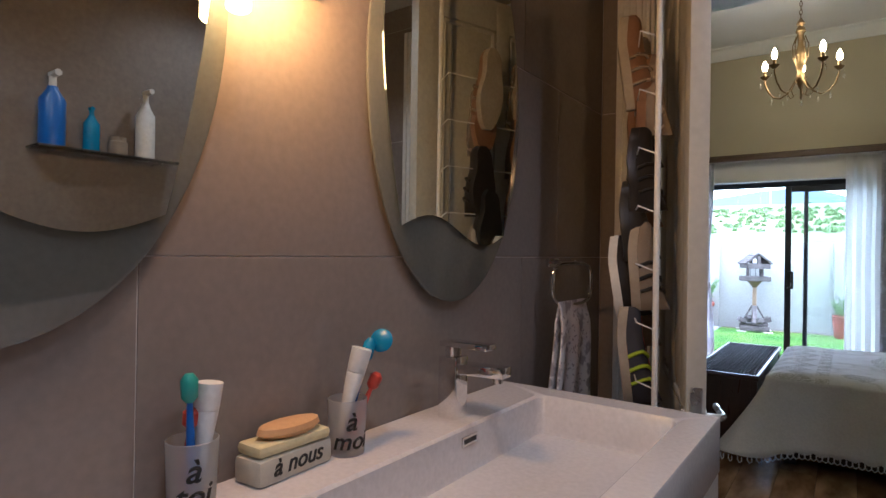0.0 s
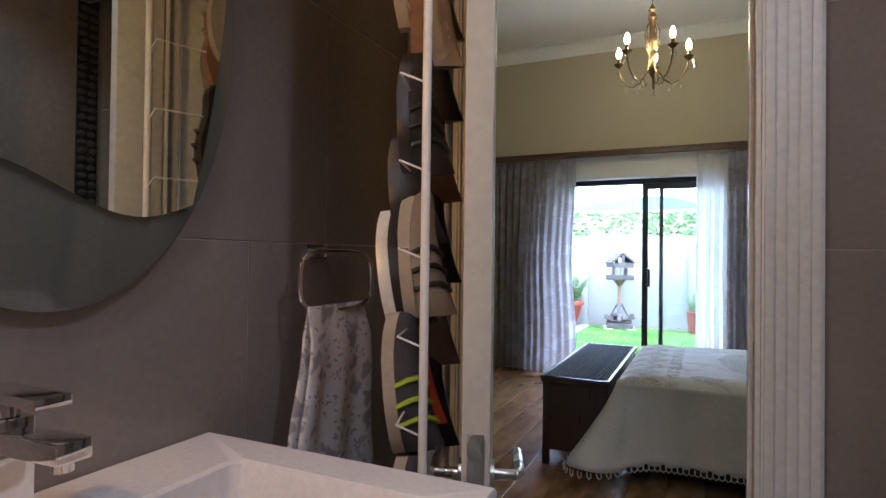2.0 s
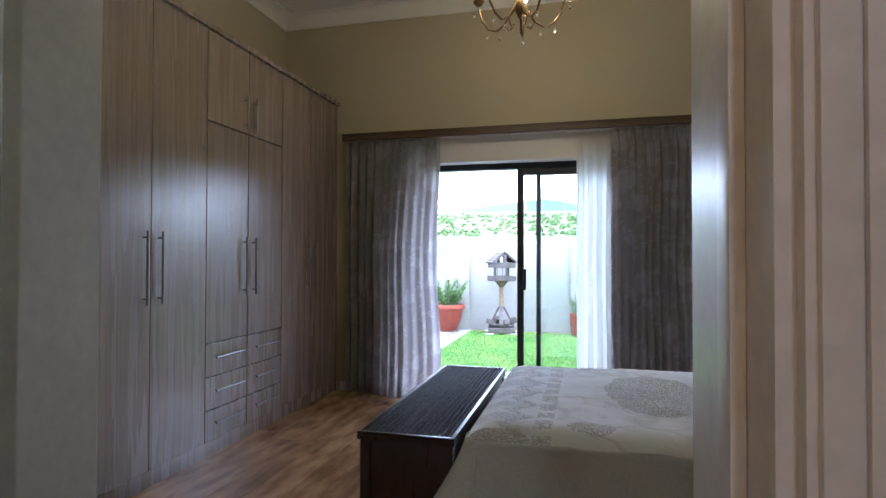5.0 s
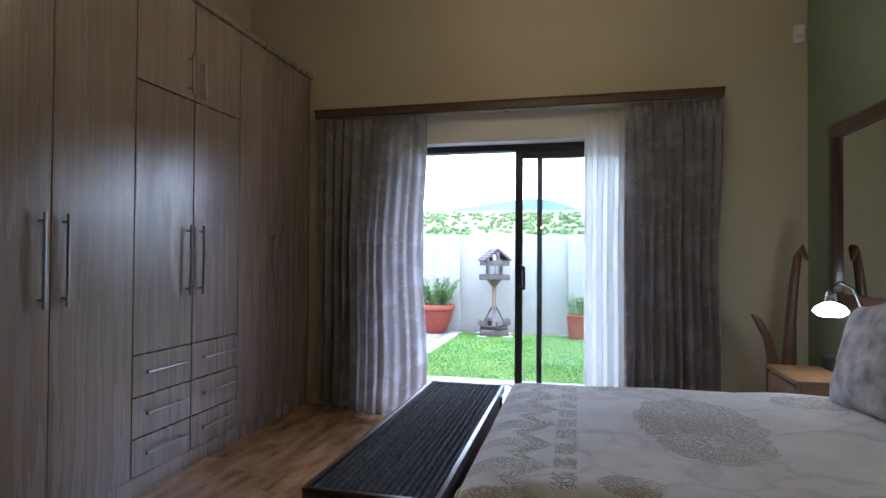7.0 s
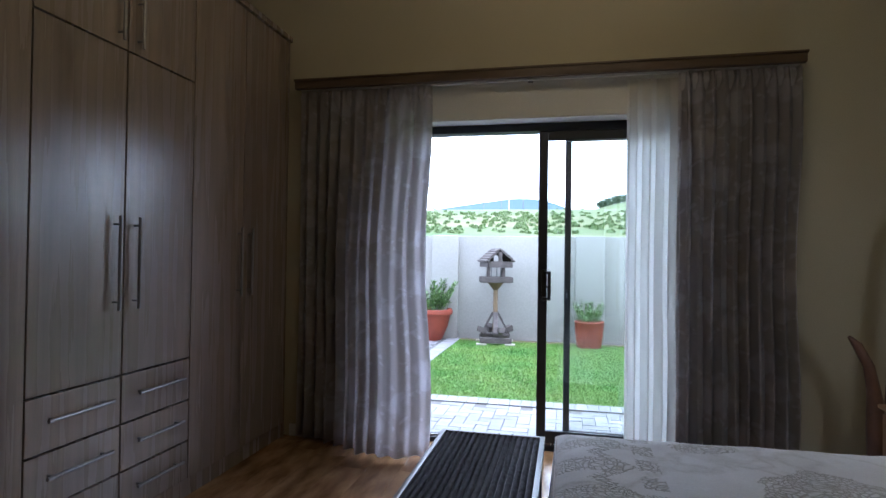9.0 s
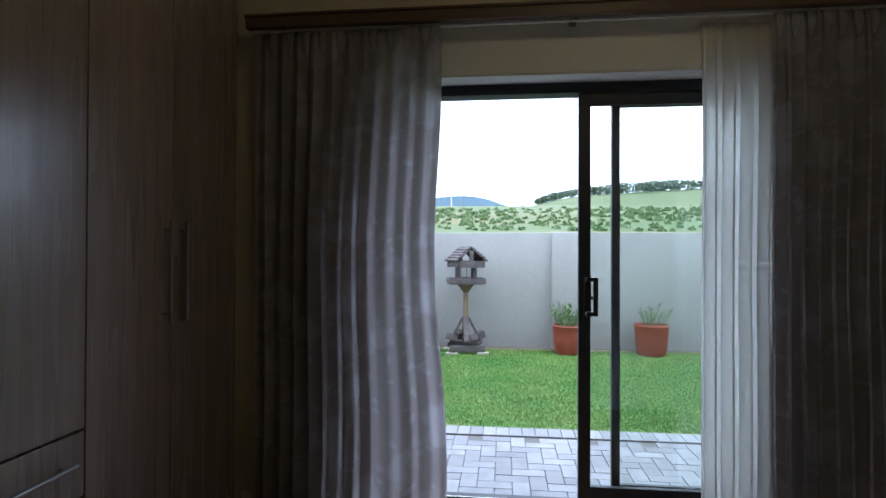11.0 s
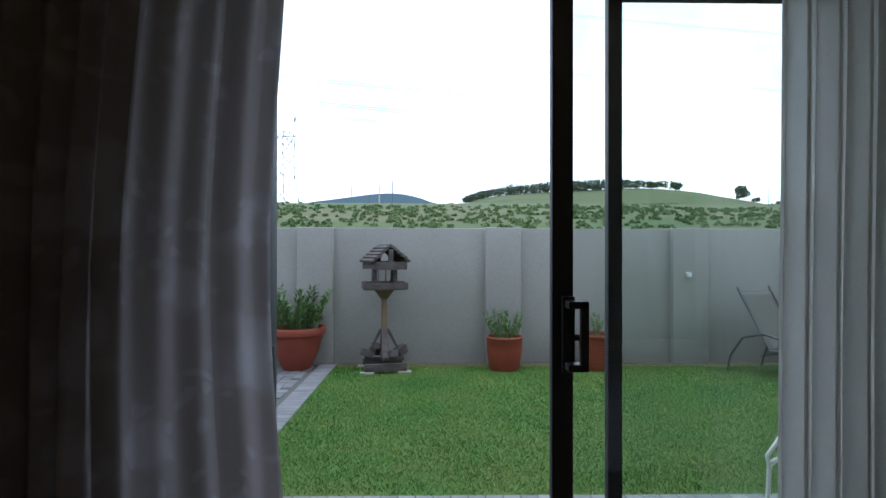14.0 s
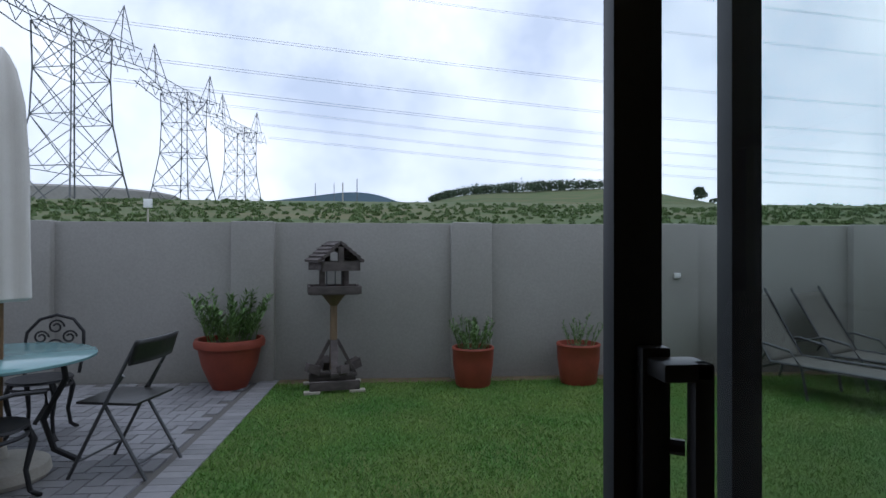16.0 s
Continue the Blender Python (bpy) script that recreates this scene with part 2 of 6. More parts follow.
def lace_cover():
    """White quilted cotton with seams, embroidered bands and a patch of close lace."""
    m = mat("white_lace_cover", (0.8, 0.795, 0.8), 0.9, 0, (0.66, 0.65, 0.64), 6, 0.6, 0.3, 160, sheen=0.2)
    n, l = m.node_tree.nodes, m.node_tree.links
    b = n["Principled BSDF"]
    colour = b.inputs["Base Color"].links[0].from_socket
    tc = n.new("ShaderNodeTexCoord")
    warp = n.new("ShaderNodeTexNoise")
    warp.inputs["Scale"].default_value = 5
    add = n.new("ShaderNodeMix")
    add.data_type, add.blend_type = "RGBA", "LINEAR_LIGHT"
    add.inputs["Factor"].default_value = 0.12
    l.new(tc.outputs["Object"], warp.inputs["Vector"])
    l.new(tc.outputs["Object"], add.inputs["A"])
    l.new(warp.outputs["Color"], add.inputs["B"])
    seam = n.new("ShaderNodeTexVoronoi")
    seam.feature = "DISTANCE_TO_EDGE"
    seam.inputs["Scale"].default_value = 2.3
    l.new(add.outputs["Result"], seam.inputs["Vector"])
    s1 = n.new("ShaderNodeMapRange")
    s1.inputs["From Max"].default_value = 0.05
    s1.inputs["To Min"].default_value, s1.inputs["To Max"].default_value = 0.7, 0
    l.new(seam.outputs["Distance"], s1.inputs["Value"])
    sep = n.new("ShaderNodeSeparateXYZ")
    l.new(tc.outputs["Object"], sep.inputs[0])

    def calc(op, a, b=0.0, c=0.0):
        k = n.new("ShaderNodeMath")
        k.operation = op
        for i, q in enumerate((a, b, c)):
            if isinstance(q, (int, float)):
                k.inputs[i].default_value = q
            else:
                l.new(q, k.inputs[i])
        return k.outputs[0]

    X, Y = sep.outputs["X"], sep.outputs["Y"]
    # border of scallops and a row of rosettes along the foot, then two lace medallions and sprigs
    saw = calc("FRACT", calc("MULTIPLY", Y, 4.6))
    arch = calc("ABSOLUTE", calc("SUBTRACT", saw, 0.5))
    depth = calc("MULTIPLY_ADD", arch, -0.2, 0.47)
    scallop = calc("MULTIPLY", calc("COMPARE", X, depth, 0.028), 1.0)
    lower = calc("MULTIPLY", calc("LESS_THAN", X, depth), calc("LESS_THAN", arch, 0.24))
    row = calc("MULTIPLY", calc("COMPARE", X, 0.535, 0.035), calc("LESS_THAN", calc("ABSOLUTE", calc("SUBTRACT", calc("FRACT", calc("MULTIPLY", Y, 7.0)), 0.5)), 0.36))
    spots = None
    for cx, cy, rx, ry in ((1.02, 5.02, 0.24, 0.44), (1.62, 4.6, 0.16, 0.2), (1.55, 5.45, 0.2, 0.13), (0.72, 4.36, 0.1, 0.08), (0.74, 5.58, 0.12, 0.07)):
        dx = calc("DIVIDE", calc("SUBTRACT", X, cx), rx)
        dy = calc("DIVIDE", calc("SUBTRACT", Y, cy), ry)
        bulge = n.new("ShaderNodeTexNoise")
        bulge.inputs["Scale"].default_value = 9
        l.new(tc.outputs["Object"], bulge.inputs["Vector"])
        d = calc("ADD", calc("ADD", calc("MULTIPLY", dx, dx), calc("MULTIPLY", dy, dy)), calc("MULTIPLY", bulge.outputs["Fac"], 0.9))
        here = calc("LESS_THAN", d, 1.3)
        spots = here if spots is None else calc("MAXIMUM", spots, here)
    everything = calc("MAXIMUM", calc("MAXIMUM", scallop, calc("MULTIPLY", lower, 0.8)), calc("MAXIMUM", row, spots))
    p1 = n.new("ShaderNodeMapRange")
    l.new(everything, p1.inputs["Value"])
    fine = n.new("ShaderNodeTexVoronoi")
    fine.feature = "DISTANCE_TO_EDGE"
    fine.inputs["Scale"].default_value = 48
    l.new(add.outputs["Result"], fine.inputs["Vector"])
    f1 = n.new("ShaderNodeMapRange")
    f1.inputs["From Max"].default_value = 0.22
    f1.inputs["To Min"].default_value, f1.inputs["To Max"].default_value = 0.95, 0.0
    l.new(fine.outputs["Distance"], f1.inputs["Value"])
    mul = n.new("ShaderNodeMath")
    mul.operation = "MULTIPLY"
    l.new(p1.outputs[0], mul.inputs[0])
    l.new(f1.outputs[0], mul.inputs[1])
    grain = n.new("ShaderNodeTexNoise")
    grain.inputs["Scale"].default_value = 60
    l.new(tc.outputs["Object"], grain.inputs["Vector"])
    mulg = n.new("ShaderNodeMath")
    mulg.operation = "MULTIPLY"
    l.new(s1.outputs[0], mulg.inputs[0])
    l.new(grain.outputs["Fac"], mulg.inputs[1])
    mx = n.new("ShaderNodeMath")
    mx.operation = "MAXIMUM"
    l.new(mul.outputs[0], mx.inputs[0])
    l.new(mulg.outputs[0], mx.inputs[1])
    mix = n.new("ShaderNodeMix")
    mix.data_type = "RGBA"
    mix.inputs["B"].default_value = (0.42, 0.4, 0.36, 1)
    l.new(mx.outputs[0], mix.inputs["Factor"])
    l.new(colour, mix.inputs["A"])
    l.new(mix.outputs["Result"], b.inputs["Base Color"])
    bp = n.new("ShaderNodeBump")
    bp.inputs["Strength"].default_value = 0.7
    bp.inputs["Distance"].default_value = 0.006
    bp.invert = True
    l.new(mx.outputs[0], bp.inputs["Height"])
    l.new(bp.outputs[0], b.inputs["Normal"])
    return m


M_COVER = lace_cover()
M_SKIRT = mat("white_cotton_drape", (0.8, 0.79, 0.775), 0.9, 0, (0.7, 0.69, 0.67), 5, 0.6, 0.4, 90, sheen=0.2)
M_BEDBASE = mat("dark_bed_base", (0.05, 0.04, 0.035), 0.8)
M_PILLOW = mat("grey_leaf_print", (0.6, 0.58, 0.57), 0.9, 0, (0.25, 0.23, 0.225), 13, 1.0, 0.2, 300)
M_PINE = mat("honey_pine", (0.2, 0.11, 0.045), 0.45, 0, (0.14, 0.075, 0.03), 4, 0.8, 0.1, 80, (1, 8, 8))
M_CARVED = mat("carved_brown_wood", (0.12, 0.055, 0.03), 0.4, 0, (0.06, 0.03, 0.018), 9, 0.8, 0.1, 60)
M_BLACK = mat("black_plastic", (0.02, 0.02, 0.02), 0.4)
M_BLACKIRON = mat("black_cast_iron", (0.02, 0.02, 0.023), 0.45, 0.4, (0.03, 0.03, 0.032), 20, 0.6, 0.3, 120)
M_PAVER = mat("grey_paver", (0.235, 0.235, 0.245), 0.75, 0, (0.17, 0.17, 0.185), 7, 0.8, 0.4, 160, vary=0.2)
M_SAND = mat("paver_sand", (0.12, 0.115, 0.11), 0.95)
M_SOIL = mat("ground_soil_grass", (0.09, 0.13, 0.035), 0.95, 0, (0.13, 0.11, 0.05), 0.6, 0.9, 0.5, 12)
M_LAWN = mat("lawn_thatch", (0.055, 0.14, 0.018), 0.95, 0, (0.12, 0.14, 0.035), 2.2, 0.8, 0.6, 60)
M_PLASTER = mat("grey_plaster", (0.33, 0.32, 0.3), 0.9, 0, (0.28, 0.27, 0.25), 1.3, 0.8, 0.18, 45)
M_TERRA = mat("terracotta", (0.27, 0.052, 0.027), 0.6, 0, (0.19, 0.04, 0.022), 6, 0.7, 0.2, 80)
M_EARTH = mat("potting_soil", (0.05, 0.035, 0.025), 0.95)
M_GREYWOOD = mat("weathered_wood", (0.12, 0.1, 0.095), 0.85, 0, (0.06, 0.05, 0.048), 7, 0.9, 0.4, 90, (1, 1, 3), vary=0.15)
M_POLEWOOD = mat("pole_wood", (0.22, 0.15, 0.09), 0.8, 0, (0.14, 0.1, 0.07), 7, 0.8, 0.3, 90, (1, 1, 0.3))
M_RED = mat("red_plastic", (0.55, 0.06, 0.03), 0.4)
M_TABLE = mat("teal_glass_top", (0.16, 0.3, 0.31), 0.12, 0, (0.14, 0.26, 0.27), 3, 0.5, 0)
M_CANVAS = mat("cream_canvas", (0.66, 0.64, 0.6), 0.9, 0, (0.56, 0.54, 0.5), 4, 0.6, 0.3, 200)
M_CONCRETE = mat("pale_concrete", (0.45, 0.42, 0.36), 0.85, 0, None, 8, 0.6, 0.3, 60)
M_SLING = mat("grey_sling_cloth", (0.12, 0.115, 0.1), 0.8, 0, (0.1, 0.095, 0.085), 10, 0.5, 0.3, 300)
M_TUBEGREY = mat("grey_powder_coat", (0.1, 0.105, 0.11), 0.4, 0.5)
M_PYLON = mat("galvanised_steel", (0.16, 0.165, 0.17), 0.6, 0.3, (0.1, 0.105, 0.11), 0.3, 0.6, 0)
M_WIRE = mat("power_line", (0.1, 0.1, 0.11), 0.6, 0.3)
# the blue of the far hill is distance haze mixed into its base colour
M_FARHILL = mat("far_hill_haze_blue", (0.08, 0.12, 0.15), 1, 0, (0.06, 0.1, 0.13), 0.01, 0.7, 0)
M_HILL = mat("grassy_slope", (0.055, 0.1, 0.025), 1, 0, (0.125, 0.12, 0.05), 0.16, 1.0, 0.3, 1.5, (0.35, 1.3, 1))


def leafmat(name, a, b, low=0.65, high=1.6):
    m = mat(name, a, 0.6, 0, b, 0.8, 0.8, 0.1, 20)
    n, l = m.node_tree.nodes, m.node_tree.links
    geo = n.new("ShaderNodeNewGeometry")
    mr = n.new("ShaderNodeMapRange")
    mr.inputs["To Min"].default_value, mr.inputs["To Max"].default_value = low, high
    l.new(geo.outputs["Random Per Island"], mr.inputs["Value"])
    for nd in n:
        if nd.bl_idname == "ShaderNodeHueSaturation":
            l.new(mr.outputs[0], nd.inputs["Value"])
    return m


M_GRASS = leafmat("grass_blades", (0.06, 0.2, 0.022), (0.2, 0.29, 0.06), 0.75, 1.5)
for nd in M_GRASS.node_tree.nodes:
    if nd.bl_idname == "ShaderNodeTexNoise" and nd.inputs["Scale"].default_value < 1:
        nd.inputs["Scale"].default_value = 1.7
M_LEAF = leafmat("herb_leaves", (0.11, 0.2, 0.055), (0.15, 0.24, 0.085))
M_BUSH = leafmat("bush_leaves", (0.07, 0.125, 0.032), (0.11, 0.155, 0.045), 0.95, 1.3)
M_TREE = leafmat("tree_leaves", (0.035, 0.065, 0.03), (0.05, 0.08, 0.035))

# ---------------- mesh helpers ----------------
def finish(name, bm, material, smooth=False):
    me = bpy.data.meshes.new(name)
    bmesh.ops.recalc_face_normals(bm, faces=bm.faces)
    bm.to_mesh(me)
    bm.free()
    me.materials.append(material)
    if smooth:
        for p in me.polygons:
            p.use_smooth = True
        me.set_sharp_from_angle(angle=radians(40))
    return me


def part(name, bm, material, parent, label="", smooth=True):
    ob = new(name, finish(name, bm, material, smooth))
    ob.parent = parent
    return tagged(ob, label)


def thing(name, loc, rz=0.0, label="", category="", group="", kind=""):
    ob = new(name)
    ob.empty_display_size = 0.05
    ob.matrix_basis = pose(*loc, 0, 0, rz)
    return tagged(ob, label, category, group, kind)


def solid(name, bm, material, label, category, group="", kind="", loc=(0, 0, 0), rz=0.0, smooth=True):
    ob = new(name, finish(name, bm, material, smooth))
    ob.matrix_basis = pose(*loc, 0, 0, rz)
    return tagged(ob, label, category, group, kind)


def setting(name, bm, material, label="", smooth=False):
    ob = new(name, finish(name, bm, material, smooth))
    return tagged(ob, label, "", "", "structure")


def BM():
    return bmesh.new()


def box(bm, x0, x1, y0, y1, z0, z1, bevel=0.0, m=None):
    r = bmesh.ops.create_cube(bm, size=1)
    vs = r["verts"]
    for v in vs:
        v.co = Vector((x0 + (v.co.x + 0.5) * (x1 - x0), y0 + (v.co.y + 0.5) * (y1 - y0), z0 + (v.co.z + 0.5) * (z1 - z0)))
        if m is not None:
            v.co = m @ v.co
    if bevel:
        es = list({e for v in vs for e in v.link_edges})
        bmesh.ops.bevel(bm, geom=es, offset=bevel, segments=2, profile=0.6, affect="EDGES")
    return bm


def beam(bm, a, b, w, h, bevel=0.0):
    """A squared bar from a to b."""
    a, b = Vector(a), Vector(b)
    d = b - a
    q = d.to_track_quat("Z", "Y").to_matrix().to_4x4()
    return box(bm, -w / 2, w / 2, -h / 2, h / 2, 0, d.length, bevel, Matrix.Translation(a) @ q)


def tube(bm, pts, r, seg=8, close=True):
    """A round bar along points; r is one radius or one for each point."""
    pts = [Vector(p) for p in pts]
    rs = r if isinstance(r, (list, tuple)) else [r] * len(pts)
    rings = []
    up = Vector((0.123, 0.456, 0.88)).normalized()
    for i, p in enumerate(pts):
        d = (pts[min(i + 1, len(pts) - 1)] - pts[max(i - 1, 0)]).normalized()
        u = d.cross(up)
        if u.length < 0.05:
            u = d.cross(Vector((1, 0, 0)))
        u.normalize()
        w = d.cross(u).normalized()
        rings.append([bm.verts.new(p + rs[i] * (math.cos(k * math.tau / seg) * u + math.sin(k * math.tau / seg) * w)) for k in range(seg)])
    for a, b in zip(rings, rings[1:]):
        for k in range(seg):
            bm.faces.new((a[k], a[(k + 1) % seg], b[(k + 1) % seg], b[k]))
    if close:
        bm.faces.new(rings[0][::-1])
        bm.faces.new(rings[-1])
    return bm


def lathe(bm, profile, seg=32, centre=(0, 0, 0), squash=(1, 1)):
    c = Vector(centre)
    rings = []
    for r, z in profile:
        rings.append([bm.verts.new(c + Vector((r * squash[0] * math.cos(k * math.tau / seg), r * squash[1] * math.sin(k * math.tau / seg), z))) for k in range(seg)])
    for a, b in zip(rings, rings[1:]):
        for k in range(seg):
            bm.faces.new((a[k], a[(k + 1) % seg], b[(k + 1) % seg], b[k]))
    bm.faces.new(rings[0][::-1])
    bm.faces.new(rings[-1])
    return bm


def grid(bm, nu, nv, fn):
    vs = [[bm.verts.new(fn(i / nu, j / nv)) for j in range(nv + 1)] for i in range(nu + 1)]
    for i in range(nu):
        for j in range(nv):
            bm.faces.new((vs[i][j], vs[i + 1][j], vs[i + 1][j + 1], vs[i][j + 1]))
    return bm


def raw(name, verts, faces, material):
    me = bpy.data.meshes.new(name)
    me.from_pydata([tuple(v) for v in verts], [], [tuple(f) for f in faces])
    me.materials.append(material)
    return me


def mesh_text(body, size, depth=0.0006):
    """Mesh of a line of writing in the built-in font, lying in x and y."""
    cu = bpy.data.curves.new("writing", "FONT")
    cu.body, cu.size, cu.extrude, cu.align_x, cu.shear = body, size, depth, "CENTER", 0.25
    cu.offset = 0.0006
    ob = new("writing", cu)
    bpy.context.view_layer.update()
    me = bpy.data.meshes.new_from_object(ob.evaluated_get(bpy.context.evaluated_depsgraph_get()))
    bpy.data.objects.remove(ob)
    return me

# ---------------- structure: bathroom ----------------
WX, EX, SY, DY, DY2 = -0.19, 1.42, -1.6, 2.5, 2.75       # mirror wall, shower side wall, back wall, door wall
BCEIL = 2.6
JL, JR, DH = 0.02, 0.812, 2.32                             # door opening
setting("floor_bathroom", box(BM(), WX - 0.1, EX + 0.1, SY - 0.1, DY2, -0.1, 0.0), M_DARKFLOOR, "dark tiled bathroom floor")
setting("ceiling_bathroom", box(BM(), WX - 0.1, EX + 0.1, SY - 0.1, DY, BCEIL, BCEIL + 0.1), M_CEIL, "white flat bathroom ceiling with downlights")
wall_west = setting("wall_west_bathroom", box(BM(), WX - 0.12, WX - 0.0018, SY - 0.1, DY, 0, BCEIL), M_GROUT, "taupe tiled bathroom wall with fine joints")
setting("wall_east_bathroom", box(BM(), EX, EX + 0.12, SY - 0.1, DY, 0, BCEIL), M_TILE, "taupe tiled bathroom wall behind shelf")
setting("wall_south_bathroom", box(BM(), WX, EX, SY - 0.1, SY, 0, BCEIL), M_TILE, "taupe tiled wall at shower")
bm = BM()
box(bm, -2.3, JL - 0.03, DY, DY2, 0, 3.6)
box(bm, JR + 0.03, 2.3, DY, DY2, 0, 3.6)
box(bm, JL - 0.03, JR + 0.03, DY, DY2, DH + 0.03, 3.6)
wall_door = setting("wall_bedroom_south", bm, M_CREAM, "painted wall with doorway to bathroom")


def tile_wall(parent, horizontal, fixed, spans, rows, face):
    """Large tiles, each a piece, proud of the grout."""
    for z0, z1, joints in rows:
        cuts = [spans[0]] + [j for j in joints if spans[0] < j < spans[1]] + [spans[1]]
        for a, b in zip(cuts, cuts[1:]):
            g = 0.0012
            if horizontal == "y":
                t = box(BM(), fixed - 0.009, fixed, a + g, b - g, z0 + g, z1 - g, 0.0008)
            else:
                t = box(BM(), a + g, b - g, fixed, fixed + 0.009, z0 + g, z1 - g, 0.0008)
            part("tile", t, M_TILE, parent, "", False)


JO = [0.592 - 1.2, 0.592, 1.792]
JE = [-0.342, 2.058]
tile_wall(wall_west, "y", WX, (SY, DY - 0.015), [(0.0, 0.08, JE), (0.08, 0.68, JE), (0.68, 1.278, JO), (1.278, 1.878, JE), (1.878, 2.478, JO), (2.478, BCEIL, JE)], 1)
for ga, gb in ((JR + 0.031, EX), (WX, JL - 0.031)):
    part("grout", box(BM(), ga, gb, DY - 0.0125, DY - 0.0006, 0.001, BCEIL - 0.001), M_GROUT, wall_door, "", False)
rows = [(0.0, 0.08, [1.5]), (0.08, 0.68, [1.5]), (0.68, 1.278, [1.2]), (1.278, 1.878, [1.35]), (1.878, 2.478, [1.2]), (2.478, BCEIL, [1.3])]
tile_wall(wall_door, "x", DY - 0.014, (JR + 0.03, EX), rows, 1)
tile_wall(wall_door, "x", DY - 0.014, (WX, JL - 0.03), rows, 1)

# door frame: lining, stop and fluted architraves
door_frame = thing("door_frame", (0, 0, 0), 0, "white gloss painted door frame with fluted architrave", "door frame", kind="structure")
part("lining", box(BM(), JR, JR + 0.03, DY - 0.014, DY2 + 0.012, 0, DH, 0.002), M_TRIM, door_frame)
part("lining", box(BM(), JL - 0.03, JL, DY - 0.014, DY2 + 0.012, 0, DH, 0.002), M_TRIM, door_frame)
part("lining", box(BM(), JL - 0.03, JR + 0.03, DY - 0.014, DY2 + 0.012, DH, DH + 0.03, 0.002), M_TRIM, door_frame)
part("door_stop", box(BM(), JR - 0.012, JR - 0.0005, DY + 0.045, DY + 0.085, 0, DH - 0.001, 0.002), M_TRIM, door_frame)
part("strike_plate", box(BM(), JR - 0.0025, JR - 0.0004, DY + 0.008, DY + 0.03, 0.9, 1.06, 0.0008), M_STEEL, door_frame, "steel strike plate")


def architrave(x0, x1, y, out):
    """Fluted board: a backing with raised rounded ribs."""
    bm = BM()
    s = -1 if out < 0 else 1
    ya, yb = sorted((y, y + s * 0.014))
    box(bm, x0, x1, ya, yb, 0, DH + 0.13, 0.002)
    n = 5
    w = (x1 - x0 - 0.01) / n
    for i in range(n):
        xc = x0 + 0.005 + (i + 0.5) * w
        h = 0.007 if i in (0, n - 1) else 0.005
        ya, yb = sorted((y + s * 0.012, y + s * (0.014 + h)))
        box(bm, xc - w * 0.45, xc + w * 0.45, ya, yb, 0, DH + 0.128, 0.0035)
    part("architrave", bm, M_TRIM, door_frame)


architrave(JR + 0.012, JR + 0.145, DY - 0.0145, -1)
architrave(JL - 0.145, JL - 0.012, DY - 0.0145, -1)
architrave(JR + 0.012, JR + 0.145, DY2 + 0.0125, 1)
architrave(JL - 0.145, JL - 0.012, DY2 + 0.0125, 1)
for y, s in ((DY - 0.0145, -1), (DY2 + 0.0125, 1)):
    ya, yb = sorted((y, y + s * 0.02))
    part("architrave", box(BM(), JL - 0.012, JR + 0.012, ya, yb, DH + 0.012, DH + 0.13, 0.004), M_TRIM, door_frame)

# ---------------- structure: bedroom ----------------
BW, BE, BN, BH = -2.14, 2.09, 7.0, 3.56
OX0, OX1, OH = -0.74, 1.02, 2.1
setting("wall_bedroom_west", box(BM(), BW - 0.15, BW, DY2, BN + 0.25, 0, BH + 0.1), M_CREAM, "cream painted wall behind wardrobe")
setting("wall_bedroom_east", box(BM(), BE, BE + 0.15, DY2, BN + 0.25, 0, BH + 0.1), M_GREEN, "sage green painted wall behind bed")
bm = BM()
box(bm, BW, OX0, BN, BN + 0.25, 0, BH + 0.1)
box(bm, OX1, BE, BN, BN + 0.25, 0, BH + 0.1)
box(bm, OX0, OX1, BN, BN + 0.25, OH, BH + 0.1)
setting("wall_bedroom_north", bm, M_CREAM, "cream painted wall with sliding door opening")
setting("ceiling_bedroom", box(BM(), BW, BE, DY2, BN, BH, BH + 0.1), M_CEIL, "white flat bedroom ceiling")
bm = BM()
prof = [(0, -0.12), (0.02, -0.12), (0.03, -0.1), (0.05, -0.055), (0.085, -0.03), (0.1, -0.02), (0.12, -0.018), (0.12, 0)]
for ax in ("n", "w", "e", "s"):
    def pt(d, z, u):
        if ax == "n":
            return Vector((BW + u * (BE - BW), BN - d, BH + z))
        if ax == "s":
            return Vector((BW + u * (BE - BW), DY2 + d, BH + z))
        if ax == "w":
            return Vector((BW + d, DY2 + u * (BN - DY2), BH + z))
        return Vector((BE - d, DY2 + u * (BN - DY2), BH + z))
    a = [bm.verts.new(pt(d, z, 0)) for d, z in prof]
    b = [bm.verts.new(pt(d, z, 1)) for d, z in prof]
    for i in range(len(prof) - 1):
        bm.faces.new((a[i], a[i + 1], b[i + 1], b[i]))
setting("cornice", bm, M_CEIL, "white moulded plaster cornice", True)
floor_bed = setting("floor_bedroom", box(BM(), BW, BE, DY2, BN + 0.24, -0.1, -0.006), M_GAP, "mottled brown laminate plank floor")
setting("threshold", box(BM(), JL, JR, DY + 0.0, DY2, 0.0005, 0.006, 0.002), M_STEEL, "metal threshold strip")
bm = BM()
box(bm, BW + 0.6, OX0 - 0.005, BN - 0.015, BN - 0.0005, 0, 0.08, 0.003)
box(bm, OX1 + 0.005, BE, BN - 0.015, BN - 0.0005, 0, 0.08, 0.003)
box(bm, BE - 0.0155, BE - 0.0005, DY2, BN - 0.016, 0, 0.08, 0.003)
setting("baseboard", bm, M_TRIM, "white skirting board")
